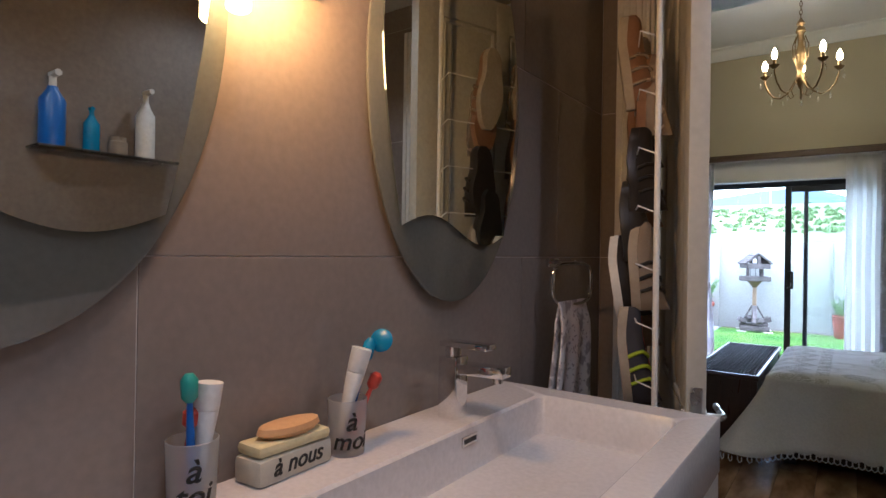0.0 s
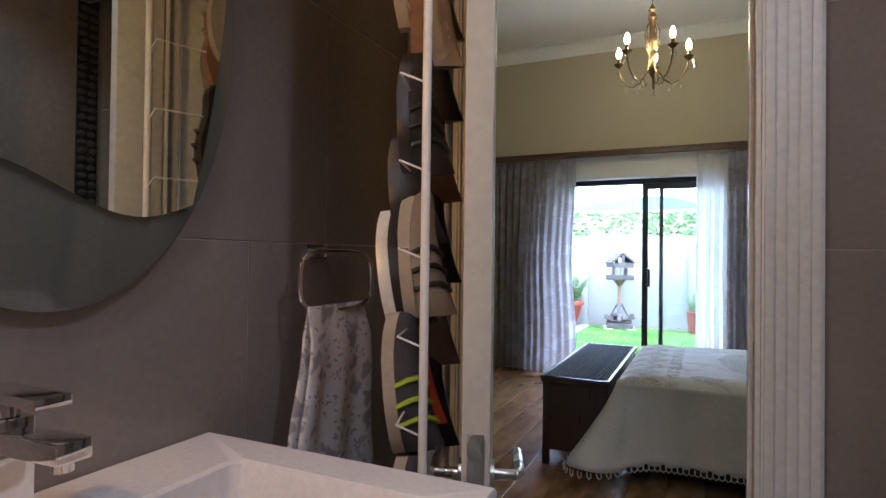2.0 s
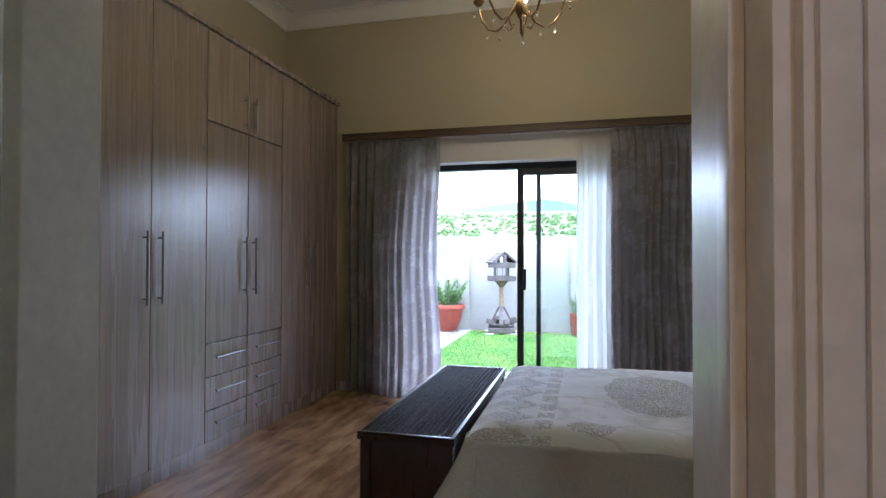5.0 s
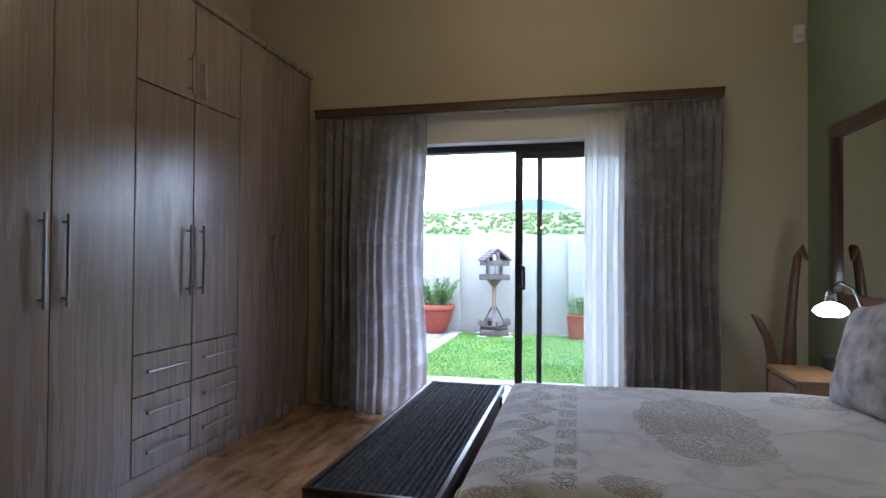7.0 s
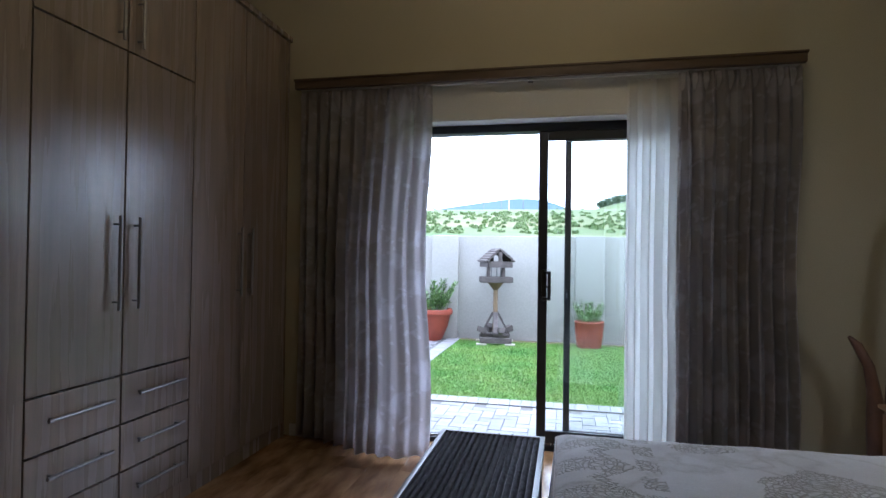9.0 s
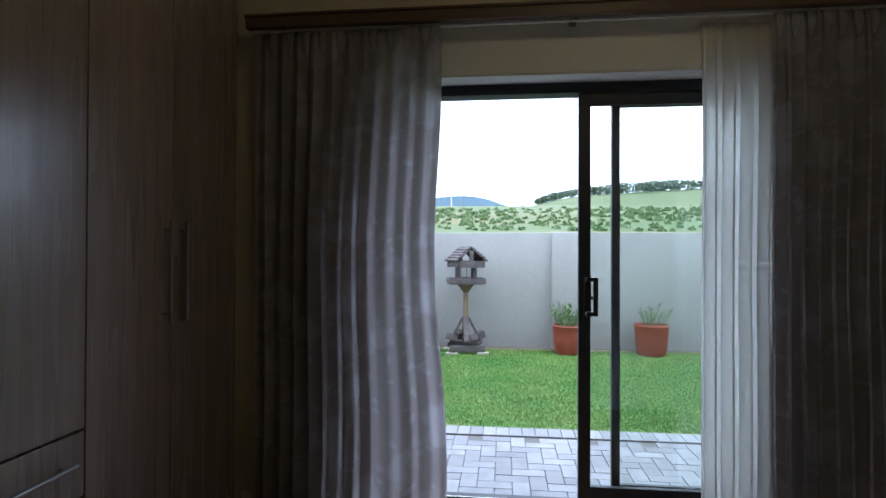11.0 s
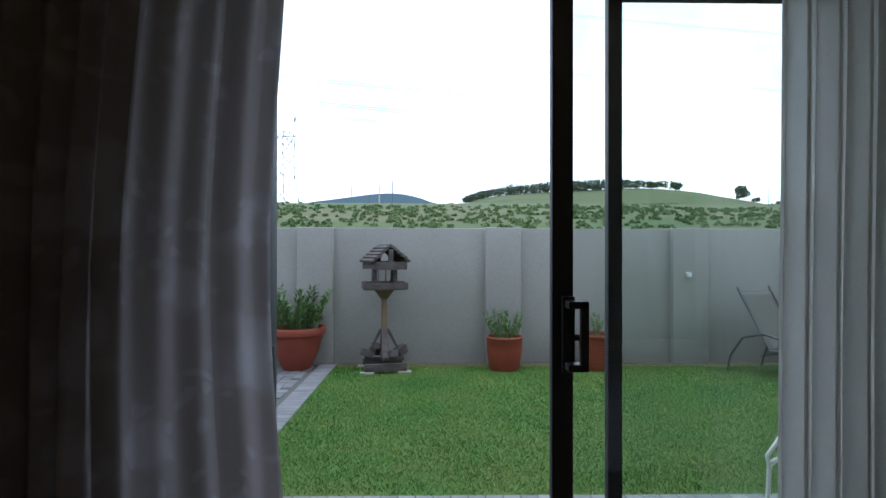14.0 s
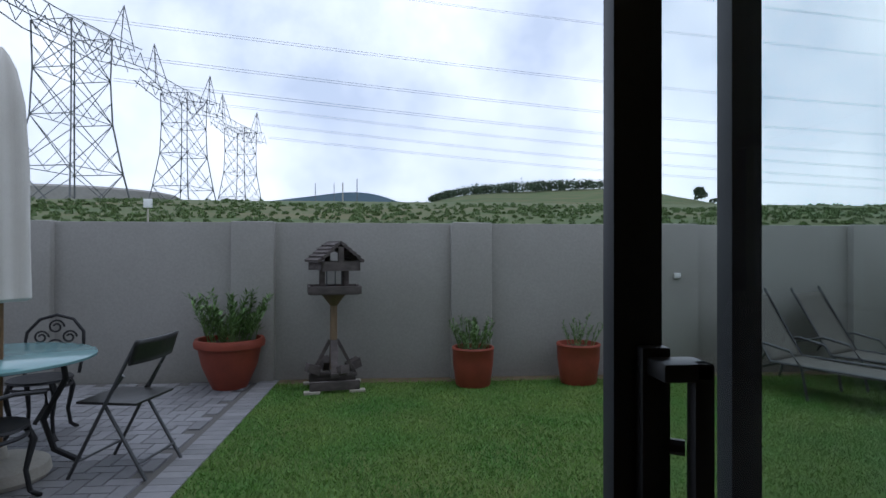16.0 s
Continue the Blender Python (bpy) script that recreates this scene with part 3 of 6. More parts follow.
# white plaster lining inside the reveal of the sliding door
bm = BM()
box(bm, OX0 + 0.0005, OX0 + 0.008, BN, BN + 0.13, 0, OH - 0.009)
box(bm, OX1 - 0.008, OX1 - 0.0005, BN, BN + 0.13, 0, OH - 0.009)
box(bm, OX0, OX1, BN, BN + 0.13, OH - 0.008, OH - 0.0005)
setting("trim_reveal", bm, M_WHITEWALL, "white plaster reveal of the sliding door")
# added white sheet: whitish light on the wall over the door, as colour
setting("trim_lintel_panel", box(BM(), OX0 - 0.1, OX1 + 0.1, BN - 0.005, BN - 0.001, OH, 2.335), M_WHITEWALL, "thin white sheet for the lit wall between rail and sliding door")

# ---------------- sliding door ----------------
sd = thing("door_sliding", (0, 0, 0), 0, "black aluminium sliding glass door, pushed half open", "sliding door", kind="structure")
FY = 7.13
part("frame", box(BM(), OX0 + 0.009, OX0 + 0.075, FY, FY + 0.1, 0.03, OH - 0.062, 0.003), M_ALU, sd)
part("frame", box(BM(), OX1 - 0.075, OX1 - 0.009, FY, FY + 0.1, 0.03, OH - 0.062, 0.003), M_ALU, sd)
part("head", box(BM(), OX0 + 0.009, OX1 - 0.009, FY, FY + 0.1, OH - 0.06, OH - 0.01, 0.003), M_ALU, sd)
part("sill", box(BM(), OX0 + 0.009, OX1 - 0.009, FY - 0.01, FY + 0.1, 0.0, 0.028, 0.003), M_ALU, sd)
part("track", box(BM(), OX0 + 0.08, OX1 - 0.08, FY + 0.02, FY + 0.026, 0.0285, 0.04), M_STEEL, sd)
part("lock_keeper", box(BM(), OX0 + 0.045, OX0 + 0.1, FY - 0.022, FY - 0.001, 0.93, 1.02, 0.002), M_ALU, sd)


def glass_leaf(name, x0, x1, y, w0, w1):
    leaf = part(name, box(BM(), x0, x0 + w0, y, y + 0.034, 0.042, OH - 0.0625, 0.003), M_ALU, sd)
    part("stile", box(BM(), x1 - w1, x1, y, y + 0.034, 0.042, OH - 0.0625, 0.003), M_ALU, leaf)
    part("top_rail", box(BM(), x0 + w0, x1 - w1, y, y + 0.034, OH - 0.12, OH - 0.063, 0.003), M_ALU, leaf)
    part("bottom_rail", box(BM(), x0 + w0, x1 - w1, y, y + 0.034, 0.042, 0.12, 0.003), M_ALU, leaf)
    g = part("pane", box(BM(), x0 + w0 - 0.004, x1 - w1 + 0.004, y + 0.014, y + 0.019, 0.118, OH - 0.118), M_PANE, leaf, "clear glass pane", False)
    g.visible_shadow = False
    return leaf


slide = glass_leaf("sliding_leaf", 0.10, 0.943, FY + 0.012, 0.058, 0.058)
glass_leaf("fixed_leaf", 0.266, 0.9425, FY + 0.055, 0.04, 0.04)
bm = BM()
box(bm, 0.125, 0.158, FY - 0.008, FY + 0.012, 0.945, 1.15, 0.003)
box(bm, 0.163, 0.185, FY - 0.05, FY - 0.03, 0.955, 1.14, 0.004)
box(bm, 0.13, 0.185, FY - 0.05, FY - 0.005, 1.12, 1.14, 0.004)
box(bm, 0.13, 0.185, FY - 0.05, FY - 0.005, 0.955, 0.975, 0.004)
tube(bm, [(0.158, FY - 0.004, 1.04), (0.172, FY - 0.012, 1.04)], 0.009)
part("handle", bm, M_BLACK, slide, "black pull handle")

# ---------------- garden: ground, paving, wall ----------------
GZ = -0.13


def land(x, y):
    """Height of the open country."""
    d = y - 13.4
    if d <= 0:
        return GZ - 0.03
    z = GZ - 0.03 + 11.7 * (1 - math.exp(-((d / 62.0) ** 1.5)))
    z += 0.35 * noise.noise(Vector((x * 0.05, y * 0.05, 0))) * min(1, d / 30)
    z += 24 * math.exp(-(((x - 82) / 88) ** 4) - ((y - 345) / 90) ** 2) + 10 * math.exp(-(((x - 200) / 90) ** 2) - ((y - 330) / 110) ** 2)
    return z


ys = [-60, -30, 0, 8, 13.4, 15] + [15 + 3 * i for i in range(1, 46)] + [165, 185, 205, 230, 255, 280, 305, 330, 355, 385, 420, 480, 600, 900, 1800, 3500]
xs = [-3500, -1500, -700, -400, -300] + [-240 + 8 * i for i in range(76)] + [400, 500, 700, 1500, 3500]
gv = [(x, y, land(x, y)) for y in ys for x in xs]
nx = len(xs)
gf = [(j * nx + i, j * nx + i + 1, (j + 1) * nx + i + 1, (j + 1) * nx + i) for j in range(len(ys) - 1) for i in range(nx - 1)]
me = raw("ground", gv, gf, M_HILL)
for p in me.polygons:
    p.use_smooth = True
tagged(new("ground", me), "grassy open country rising to a hill", "ground", kind="structure")

setting("lawn", box(BM(), -1.42, 6.2, 8.86, 12.70, GZ - 0.028, GZ - 0.005), M_LAWN, "short mown green lawn")
setting("soil_strip", box(BM(), -1.41, 6.09, 12.5, 12.715, GZ - 0.02, GZ - 0.001, 0.004), mat("dry_brown_soil", (0.16, 0.115, 0.07), 0.95, 0, (0.09, 0.07, 0.035), 9, 0.9, 0.6, 60), "bare brown soil strip along wall foot")
bm = BM()
box(bm, -6, 6.2, 7.25, 8.85, GZ - 0.028, GZ - 0.012)
box(bm, -6, -1.425, 8.85, 12.70, GZ - 0.028, GZ - 0.012)
pavement = setting("pavement", bm, M_SAND, "grey brick paving round the lawn")
WY, WT = 12.72, 1.572
gwall = thing("garden_wall", (0, 0, 0), 0, "plain grey plastered boundary wall with piers", "garden wall", kind="structure")
part("wall_body", box(BM(), -7, 6.3, WY, WY + 0.2, GZ - 0.1, WT - 0.004, 0.01), M_PLASTER, gwall)
for px in (-6.5, -4.19, -1.92, 0.43, 2.79, 5.1):
    if px > -7:
        part("pier", box(BM(), px, px + 0.45, WY - 0.09, WY + 0.25, GZ - 0.1, WT + 0.004, 0.02), M_PLASTER, gwall)
setting("garden_wall_east", box(BM(), 6.1, 6.3, 7.3, WY, GZ - 0.1, WT), M_PLASTER, "plain grey plastered side wall")
setting("garden_wall_west", box(BM(), -6.2, -6.0, 7.3, WY, GZ - 0.1, WT), M_PLASTER, "plain grey plastered side wall")
bm = BM()
box(bm, -6.2, BW - 0.15, 7.0, 7.25, GZ - 0.1, 3.3)
box(bm, BE + 0.15, 6.3, 7.0, 7.25, GZ - 0.1, 3.3)
setting("wall_house_outside", bm, M_PLASTER, "plastered outer house wall")
setting("roof_slab", box(BM(), -6.3, 6.4, -1.9, 7.35, 3.68, 3.8), M_PLASTER, "flat roof over the house")
setting("wall_house_back", box(BM(), -6.3, 6.4, -1.9, -1.75, -0.1, 3.67), M_PLASTER, "plain rear house wall")

# ---------------- wardrobe ----------------
WFX = -1.565


def handle(parent, kind, a, b, fixed):
    """Steel bar handle on two posts, in front of a face at x = fixed."""
    bm = BM()
    x = fixed + 0.032
    if kind == "v":
        y, z0, z1 = a, b[0], b[1]
        tube(bm, [(x, y, z0), (x, y, z1)], 0.0075)
        for z in (z0 + 0.035, z1 - 0.035):
            tube(bm, [(fixed, y, z), (x, y, z)], 0.005)
    else:
        z, y0, y1 = a, b[0], b[1]
        tube(bm, [(x, y0, z), (x, y1, z)], 0.0075)
        for y in (y0 + 0.03, y1 - 0.03):
            tube(bm, [(fixed, y, z), (x, y, z)], 0.005)
    part("handle", bm, M_SATIN, parent, "brushed steel bar handle")


ward = thing("wardrobe", (0, 0, 0), 0, "tall built-in pale ash wood-grain wardrobe with steel handles", "wardrobe")
part("body", box(BM(), BW, WFX - 0.021, DY2, 6.94, 0.09, 2.655), M_GAP, ward, "carcass behind the doors", False)
part("plinth", box(BM(), BW, WFX - 0.012, DY2, 6.94, 0, 0.088, 0.002), M_WARD, ward)
part("top_trim", box(BM(), BW, WFX + 0.02, DY2, 6.96, 2.656, 2.69, 0.004), M_WARD, ward)
part("end_panel", box(BM(), BW, WFX, 6.9415, 6.96, 0, 2.655, 0.002), M_WARD, ward)
EDGES = [2.80, 3.26, 3.72, 4.178, 4.637, 5.09, 5.53, 5.975, 6.43, 6.94]
for i, (a, b) in enumerate(zip(EDGES, EDGES[1:])):
    mid = i in (5, 6)
    g = 0.0042 if mid else 0.0025
    spans = [(0.70, 2.085), (2.085, 2.655)] if mid else [(0.092, 2.655)]
    for k, (z0, z1) in enumerate(spans):
        d = part("door", box(BM(), WFX - 0.019, WFX, a + g, b - g, z0 + g, z1 - g, 0.0015), M_WARD, ward, "", False)
        hy = b - 0.055 if i % 2 == 1 else a + 0.055
        handle(d, "v", hy, (2.11, 2.345) if k else (0.98, 1.375), WFX)
    if mid:
        for z0, z1 in ((0.092, 0.285), (0.285, 0.49), (0.49, 0.70)):
            d = part("drawer", box(BM(), WFX - 0.019, WFX, a + g, b - g, z0 + g, z1 - g, 0.0015), M_WARD, ward, "", False)
            yc = (a + b) / 2
            handle(d, "h", (z0 + z1) / 2 + 0.015, (yc - 0.15, yc + 0.15), WFX)

# ---------------- curtains and rail ----------------
rail = thing("curtain_rail", (0, 0, 0), 0, "long walnut wooden curtain rail over sliding door", "curtain rail")
bm = BM()
box(bm, -1.47, 1.54, 6.845, 6.885, 2.305, 2.355, 0.006)
box(bm, -1.475, 1.545, 6.838, 6.889, 2.356, 2.368, 0.003)
part("board", bm, M_RAIL, rail)
for x in (-1.3, 0.05, 1.4):
    part("bracket", box(BM(), x - 0.015, x + 0.015, 6.886, 6.994, 2.31, 2.35, 0.002), M_RAIL, rail)
part("track", box(BM(), -1.45, 1.52, 6.9, 6.92, 2.3, 2.318, 0.002), M_TRIM, rail, "white inner track")


def curtain(name, x0, x1, y, z0, z1, folds, amp, material, label, lean=0.0, seed=1, pleat=True, billow=0.0):
    rnd = random.Random(seed)
    ph = [rnd.uniform(-0.5, 0.5) for _ in range(folds + 3)]

    def f(u, v):
        k = u * folds
        j = int(min(k, folds - 1e-6))
        t = k - j
        p = ph[j] * (1 - t) + ph[j + 1] * t
        a = amp * (0.45 + 0.55 * (1 - v) ** 0.5) * (1 + 0.35 * math.sin(7.1 * p))
        w = math.sin(math.tau * k + p * 1.2) * (1 - min(0.72, 4 * billow) * min(1, max(0, 3.2 * u - 1.3)) * min(1, 1.6 * (1 - v)) ** 0.7)
        wide = 1 + 0.02 * math.sin(9 * v)
        x = x0 + (x1 - x0) * (u * wide) + lean * (1 - v) ** 2 * u + 0.012 * math.sin(math.tau * 2 * k + p) * (1 - min(1, 4 * billow) * min(1, 2 * u))
        if pleat and v > 0.9:
            w = math.copysign(abs(w) ** (1 - 5 * (v - 0.9)), w)
        yy = y + a * w + 0.01 * math.sin(5 * v + 3 * p) - billow * (0.5 - 0.5 * math.cos(math.pi * min(1, 1.35 * u))) * (1 - v) ** 0.7 * (1 - 0.3 * max(0, u - 0.8) / 0.2)
        return Vector((x, yy, z0 + (z1 - z0) * v + (0.006 * math.sin(k * 4) if v == 0 else 0)))

    ob = new(name, finish(name, grid(BM(), folds * 12, 26, f), material, True))
    md = ob.modifiers.new("thickness", "SOLIDIFY")
    md.thickness = 0.0016
    tagged(ob, label, "curtain")
    if pleat:
        for k in range(folds):
            bm = BM()
            xc = x0 + (x1 - x0) * (k + 0.25) / folds
            for o in (-0.009, 0, 0.009):
                tube(bm, [(xc + o, y - amp * 0.5 - 0.004, z1 - 0.005), (xc + o, y - amp * 0.6 - 0.012, z1 - 0.05), (xc + o * 0.4, y - amp * 0.55, z1 - 0.11)], [0.005, 0.009, 0.003], 6)
            part("pinch_pleat", bm, material, ob)
    return ob


curtain("curtain", -1.45, -0.565, 6.925, 0.03, 2.30, 11, 0.04, M_CURTAIN, "taupe damask curtain with pinch pleats, drawn open", 0.055, 3, True, 0.24)
curtain("curtain", 0.9, 1.53, 6.92, 0.03, 2.30, 10, 0.044, M_CURTAIN, "taupe damask curtain with pinch pleats beside bed", 0.0, 8)
curtain("sheer_curtain", 0.62, 1.0, 6.975, 0.03, 2.29, 5, 0.02, M_SHEER, "white sheer voile curtain behind the taupe one", 0.0, 5, False)

# ---------------- chandelier ----------------
ch = thing("chandelier", (CHX, CHY, 0.04), 0, "bronze five-arm chandelier with candle bulbs and crystals", "chandelier")
part("ceiling_rose", lathe(BM(), [(0.0, 3.519), (0.06, 3.518), (0.055, 3.5), (0.02, 3.47), (0.0, 3.465)], 20), M_BRONZE, ch)
bm = BM()
for i in range(14):
    zc = 3.46 - i * 0.032
    pts = [(0.009 * math.cos(a) * (i % 2), 0.009 * math.cos(a) * (1 - i % 2), zc + 0.02 * math.sin(a)) for a in [k * math.tau / 10 for k in range(11)]]
    tube(bm, pts, 0.0025, 5, False)
part("chain", bm, M_BRONZE, ch)
part("stem", lathe(BM(), [(0.0, 3.06), (0.012, 3.05), (0.03, 3.02), (0.016, 3.0), (0.028, 2.985), (0.034, 2.96), (0.022, 2.94), (0.02, 2.86), (0.036, 2.8), (0.04, 2.76), (0.03, 2.7), (0.018, 2.66), (0.03, 2.62), (0.034, 2.59), (0.02, 2.56), (0.008, 2.53), (0.0, 2.52)], 16), M_BRONZE, ch)
drop_m = None
for k in range(5):
    a = radians(18 + 72 * k)
    c, s = math.cos(a), math.sin(a)
    prof = [(0.02, 2.63), (0.045, 2.57), (0.09, 2.505), (0.14, 2.48), (0.19, 2.5), (0.23, 2.555), (0.252, 2.62), (0.255, 2.655)]
    arm = part("arm", tube(BM(), [(c * r, s * r, z) for r, z in prof], 0.0065, 6), M_BRONZE, ch)
    prof = [(0.03, 2.575), (0.065, 2.54), (0.085, 2.5), (0.065, 2.465), (0.04, 2.48)]
    part("scroll", tube(BM(), [(c * r, s * r, z) for r, z in prof], 0.004, 6), M_BRONZE, arm)
    part("cup", lathe(BM(), [(0.0, 2.648), (0.014, 2.65), (0.034, 2.672), (0.036, 2.676), (0.012, 2.668), (0.012, 2.72), (0.0, 2.722)], 14, (c * 0.255, s * 0.255, 0)), M_BRONZE, arm)
    part("bulb", lathe(BM(), [(0.0, 2.72), (0.01, 2.722), (0.019, 2.745), (0.018, 2.765), (0.009, 2.79), (0.0, 2.805)], 12, (c * 0.255, s * 0.255, 0)), M_BULB, arm, "lit candle bulb")
    lamp("chandelier_glow", "POINT", pose(CHX + c * 0.255, CHY + s * 0.255, 2.9), 0.22, (1, 0.78, 0.46), 0.02)
    for r, z in ((0.285, 2.62), (0.2, 2.48), (0.12, 2.46)):
        bm = BM()
        tube(bm, [(c * r, s * r, z + 0.03), (c * r, s * r, z)], 0.0012, 4)
        lathe(bm, [(0.0, z), (0.008, z - 0.012), (0.0065, z - 0.026), (0.0, z - 0.04)], 6, (c * r, s * r, 0))
        part("crystal", bm, M_CRYSTAL, ch, "hanging clear crystal drop", False)
    bm = BM()
    tube(bm, [(c * 0.03, s * 0.03, 2.93), (c * 0.055, s * 0.055, 2.86), (c * 0.05, s * 0.05, 2.78), (c * 0.03, s * 0.03, 2.72)], 0.004, 5)
    part("leaf_scroll", bm, M_BRONZE, ch)

# ---------------- chest at the foot of the bed ----------------
CX0, CX1, CY0, CY1, CZ = -0.2, 0.205, 4.225, 5.69, 0.535
chest = thing("blanket_chest", (0, 0, 0), 0, "dark stained wooden chest with slatted lid, at bed foot", "chest")
part("body", box(BM(), CX0 + 0.02, CX1 - 0.02, CY0 + 0.025, CY1 - 0.025, 0.09, CZ - 0.035, 0.004), M_CHEST, chest)
for x in (CX0 + 0.01, CX1 - 0.05):
    for y in (CY0 + 0.012, CY1 - 0.052):
        part("leg", box(BM(), x, x + 0.04, y, y + 0.04, 0, CZ - 0.034, 0.004), M_CHEST, chest)
lid = part("lid", box(BM(), CX0, CX1, CY0, CY1, CZ - 0.033, CZ - 0.012, 0.006), M_CHEST, chest)
bm = BM()
box(bm, CX0, CX0 + 0.018, CY0, CY1, CZ - 0.0115, CZ + 0.001, 0.003)
box(bm, CX1 - 0.018, CX1, CY0, CY1, CZ - 0.0115, CZ + 0.001, 0.003)
box(bm, CX0 + 0.018, CX1 - 0.018, CY0, CY0 + 0.018, CZ - 0.0115, CZ + 0.001, 0.003)
box(bm, CX0 + 0.018, CX1 - 0.018, CY1 - 0.018, CY1, CZ - 0.0115, CZ + 0.001, 0.003)
part("lid_frame", bm, M_CHEST, lid)
ns = 17
for i in range(ns):
    w = (CX1 - CX0 - 0.036) / ns
    x = CX0 + 0.018 + w * i
    part("slat", tube(BM(), [(x + w / 2, CY0 + 0.019, CZ - 0.011), (x + w / 2, CY1 - 0.019, CZ - 0.011)], w * 0.47, 10), M_SLAT, lid)

# ---------------- bed ----------------
bed = thing("bed", (0, 0, 0), 0, "double bed made up beneath a lace bedspread", "bed")
BX0, BX1, BY0, BY1, BZ = 0.24, 2.0, 4.22, 5.72, 0.575
part("base", box(BM(), BX0 + 0.03, BX1, BY0 + 0.04, BY1 - 0.04, 0.06, 0.3, 0.01), M_BEDBASE, bed)
part("mattress", box(BM(), BX0 + 0.02, BX1, BY0 + 0.02, BY1 - 0.02, 0.301, BZ - 0.03, 0.03), M_SKIRT, bed)
for x in (BX0 + 0.1, BX1 - 0.15):
    for y in (BY0 + 0.1, BY1 - 0.15):
        part("foot", box(BM(), x, x + 0.06, y, y + 0.06, 0, 0.06), M_BEDBASE, bed)
part("headboard", box(BM(), 2.02, 2.085, BY0 - 0.03, BY1 + 0.03, 0.0, 0.78, 0.012), M_CHEST, bed)


def cover_top(u, v):
    x = BX0 + 0.01 + u * (BX1 - BX0 - 0.02)
    y = BY0 + 0.005 + v * (BY1 - BY0 - 0.01)
    e = min(u * 14, v * 12, (1 - v) * 12, 1)
    z = BZ - 0.035 * (1 - e) ** 2
    z += 0.009 * noise.noise(Vector((x * 4, y * 4, 1))) + 0.004 * noise.noise(Vector((x * 13, y * 13, 4))) + 0.012 * math.exp(-((u - 0.75) / 0.2) ** 2)
    return Vector((x, y, z))


spread = thing("bedspread", (0, 0, 0), 0, "white lace-patterned bedspread draped over the bed", "bedspread")
o = part("top", grid(BM(), 90, 70, cover_top), M_COVER, spread, "embroidered lace top")
# skirt: round the near side, the foot and the far side
peri = []
R = 0.06
for i in range(60):
    peri.append((BX1 - 0.01 - (BX1 - BX0 - R - 0.01) * i / 59, BY0 + 0.005, 0, -1))
for i in range(1, 12):
    a = i / 12 * math.pi / 2
    peri.append((BX0 + 0.01 + R - R * math.sin(a), BY0 + 0.005 + R - R * math.cos(a), -math.sin(a), -math.cos(a)))
for i in range(50):
    peri.append((BX0 + 0.01, BY0 + R + (BY1 - BY0 - 2 * R) * i / 49, -1, 0))
for i in range(1, 12):
    a = i / 12 * math.pi / 2
    peri.append((BX0 + 0.01 + R - R * math.cos(a), BY1 - 0.005 - R + R * math.sin(a), -math.cos(a), math.sin(a)))
for i in range(60):
    peri.append((BX0 + R + (BX1 - BX0 - R - 0.01) * i / 59, BY1 - 0.005, 0, 1))
NP, NVV = len(peri), 22
bm = BM()
cols = []
s_len = 0.0
for i, (px, py, qx, qy) in enumerate(peri):
    if i:
        s_len += math.hypot(px - peri[i - 1][0], py - peri[i - 1][1])
    corner = math.exp(-((i - 66) / 7.0) ** 2)
    foot = 1.0 if 72 < i < 122 else 0.0
    fold = math.sin(s_len * 13) * 0.6 + math.sin(s_len * 31 + 1) * 0.4
    col = []
    for j in range(NVV + 1):
        v = j / NVV
        zbot = 0.14 - 0.05 * corner + (0.3 if foot else 0)
        out = (0.01 + 0.05 * v ** 1.2 + 0.016 * fold * v + 0.27 * corner * v ** 1.2)
        if foot:
            out = 0.004 + 0.012 * v
        z = BZ - 0.034 - (BZ - 0.034 - zbot) * v
        if j == NVV and not foot:
            z -= 0.022 * abs(math.sin(s_len * 40))
        cx = 0.20 if foot else -9
        col.append(bm.verts.new((max(px + qx * out, cx + 0.003), py + qy * out, z)))
    cols.append(col)
for a, b in zip(cols, cols[1:]):
    for j in range(NVV):
        bm.faces.new((a[j], b[j], b[j + 1], a[j + 1]))
o = part("skirt", bm, M_SKIRT, spread, "hanging white cotton drape")
md = o.modifiers.new("thickness", "SOLIDIFY")
md.thickness = 0.003
# scalloped lace loops along the hem
bm = BM()
for i in range(2, 71):
    a, b = peri[i], peri[i + 1]
    corner = math.exp(-((i - 66) / 7.0) ** 2)
    ox, oy = a[0] + a[2] * (0.062 + 0.27 * corner), a[1] + a[3] * (0.062 + 0.27 * corner)
    z = 0.128 - 0.05 * corner
    dx, dy = -a[3] * 0.013, a[2] * 0.013
    tube(bm, [(ox - dx, oy - dy, z), (ox - dx * 1.1, oy - dy * 1.1, z - 0.022), (ox, oy, z - 0.036), (ox + dx * 1.1, oy + dy * 1.1, z - 0.022), (ox + dx, oy + dy, z)], 0.0035, 5)
tagged(part("lace_hem", bm, M_SKIRT, spread), "scalloped openwork lace hem", kind="stuff")


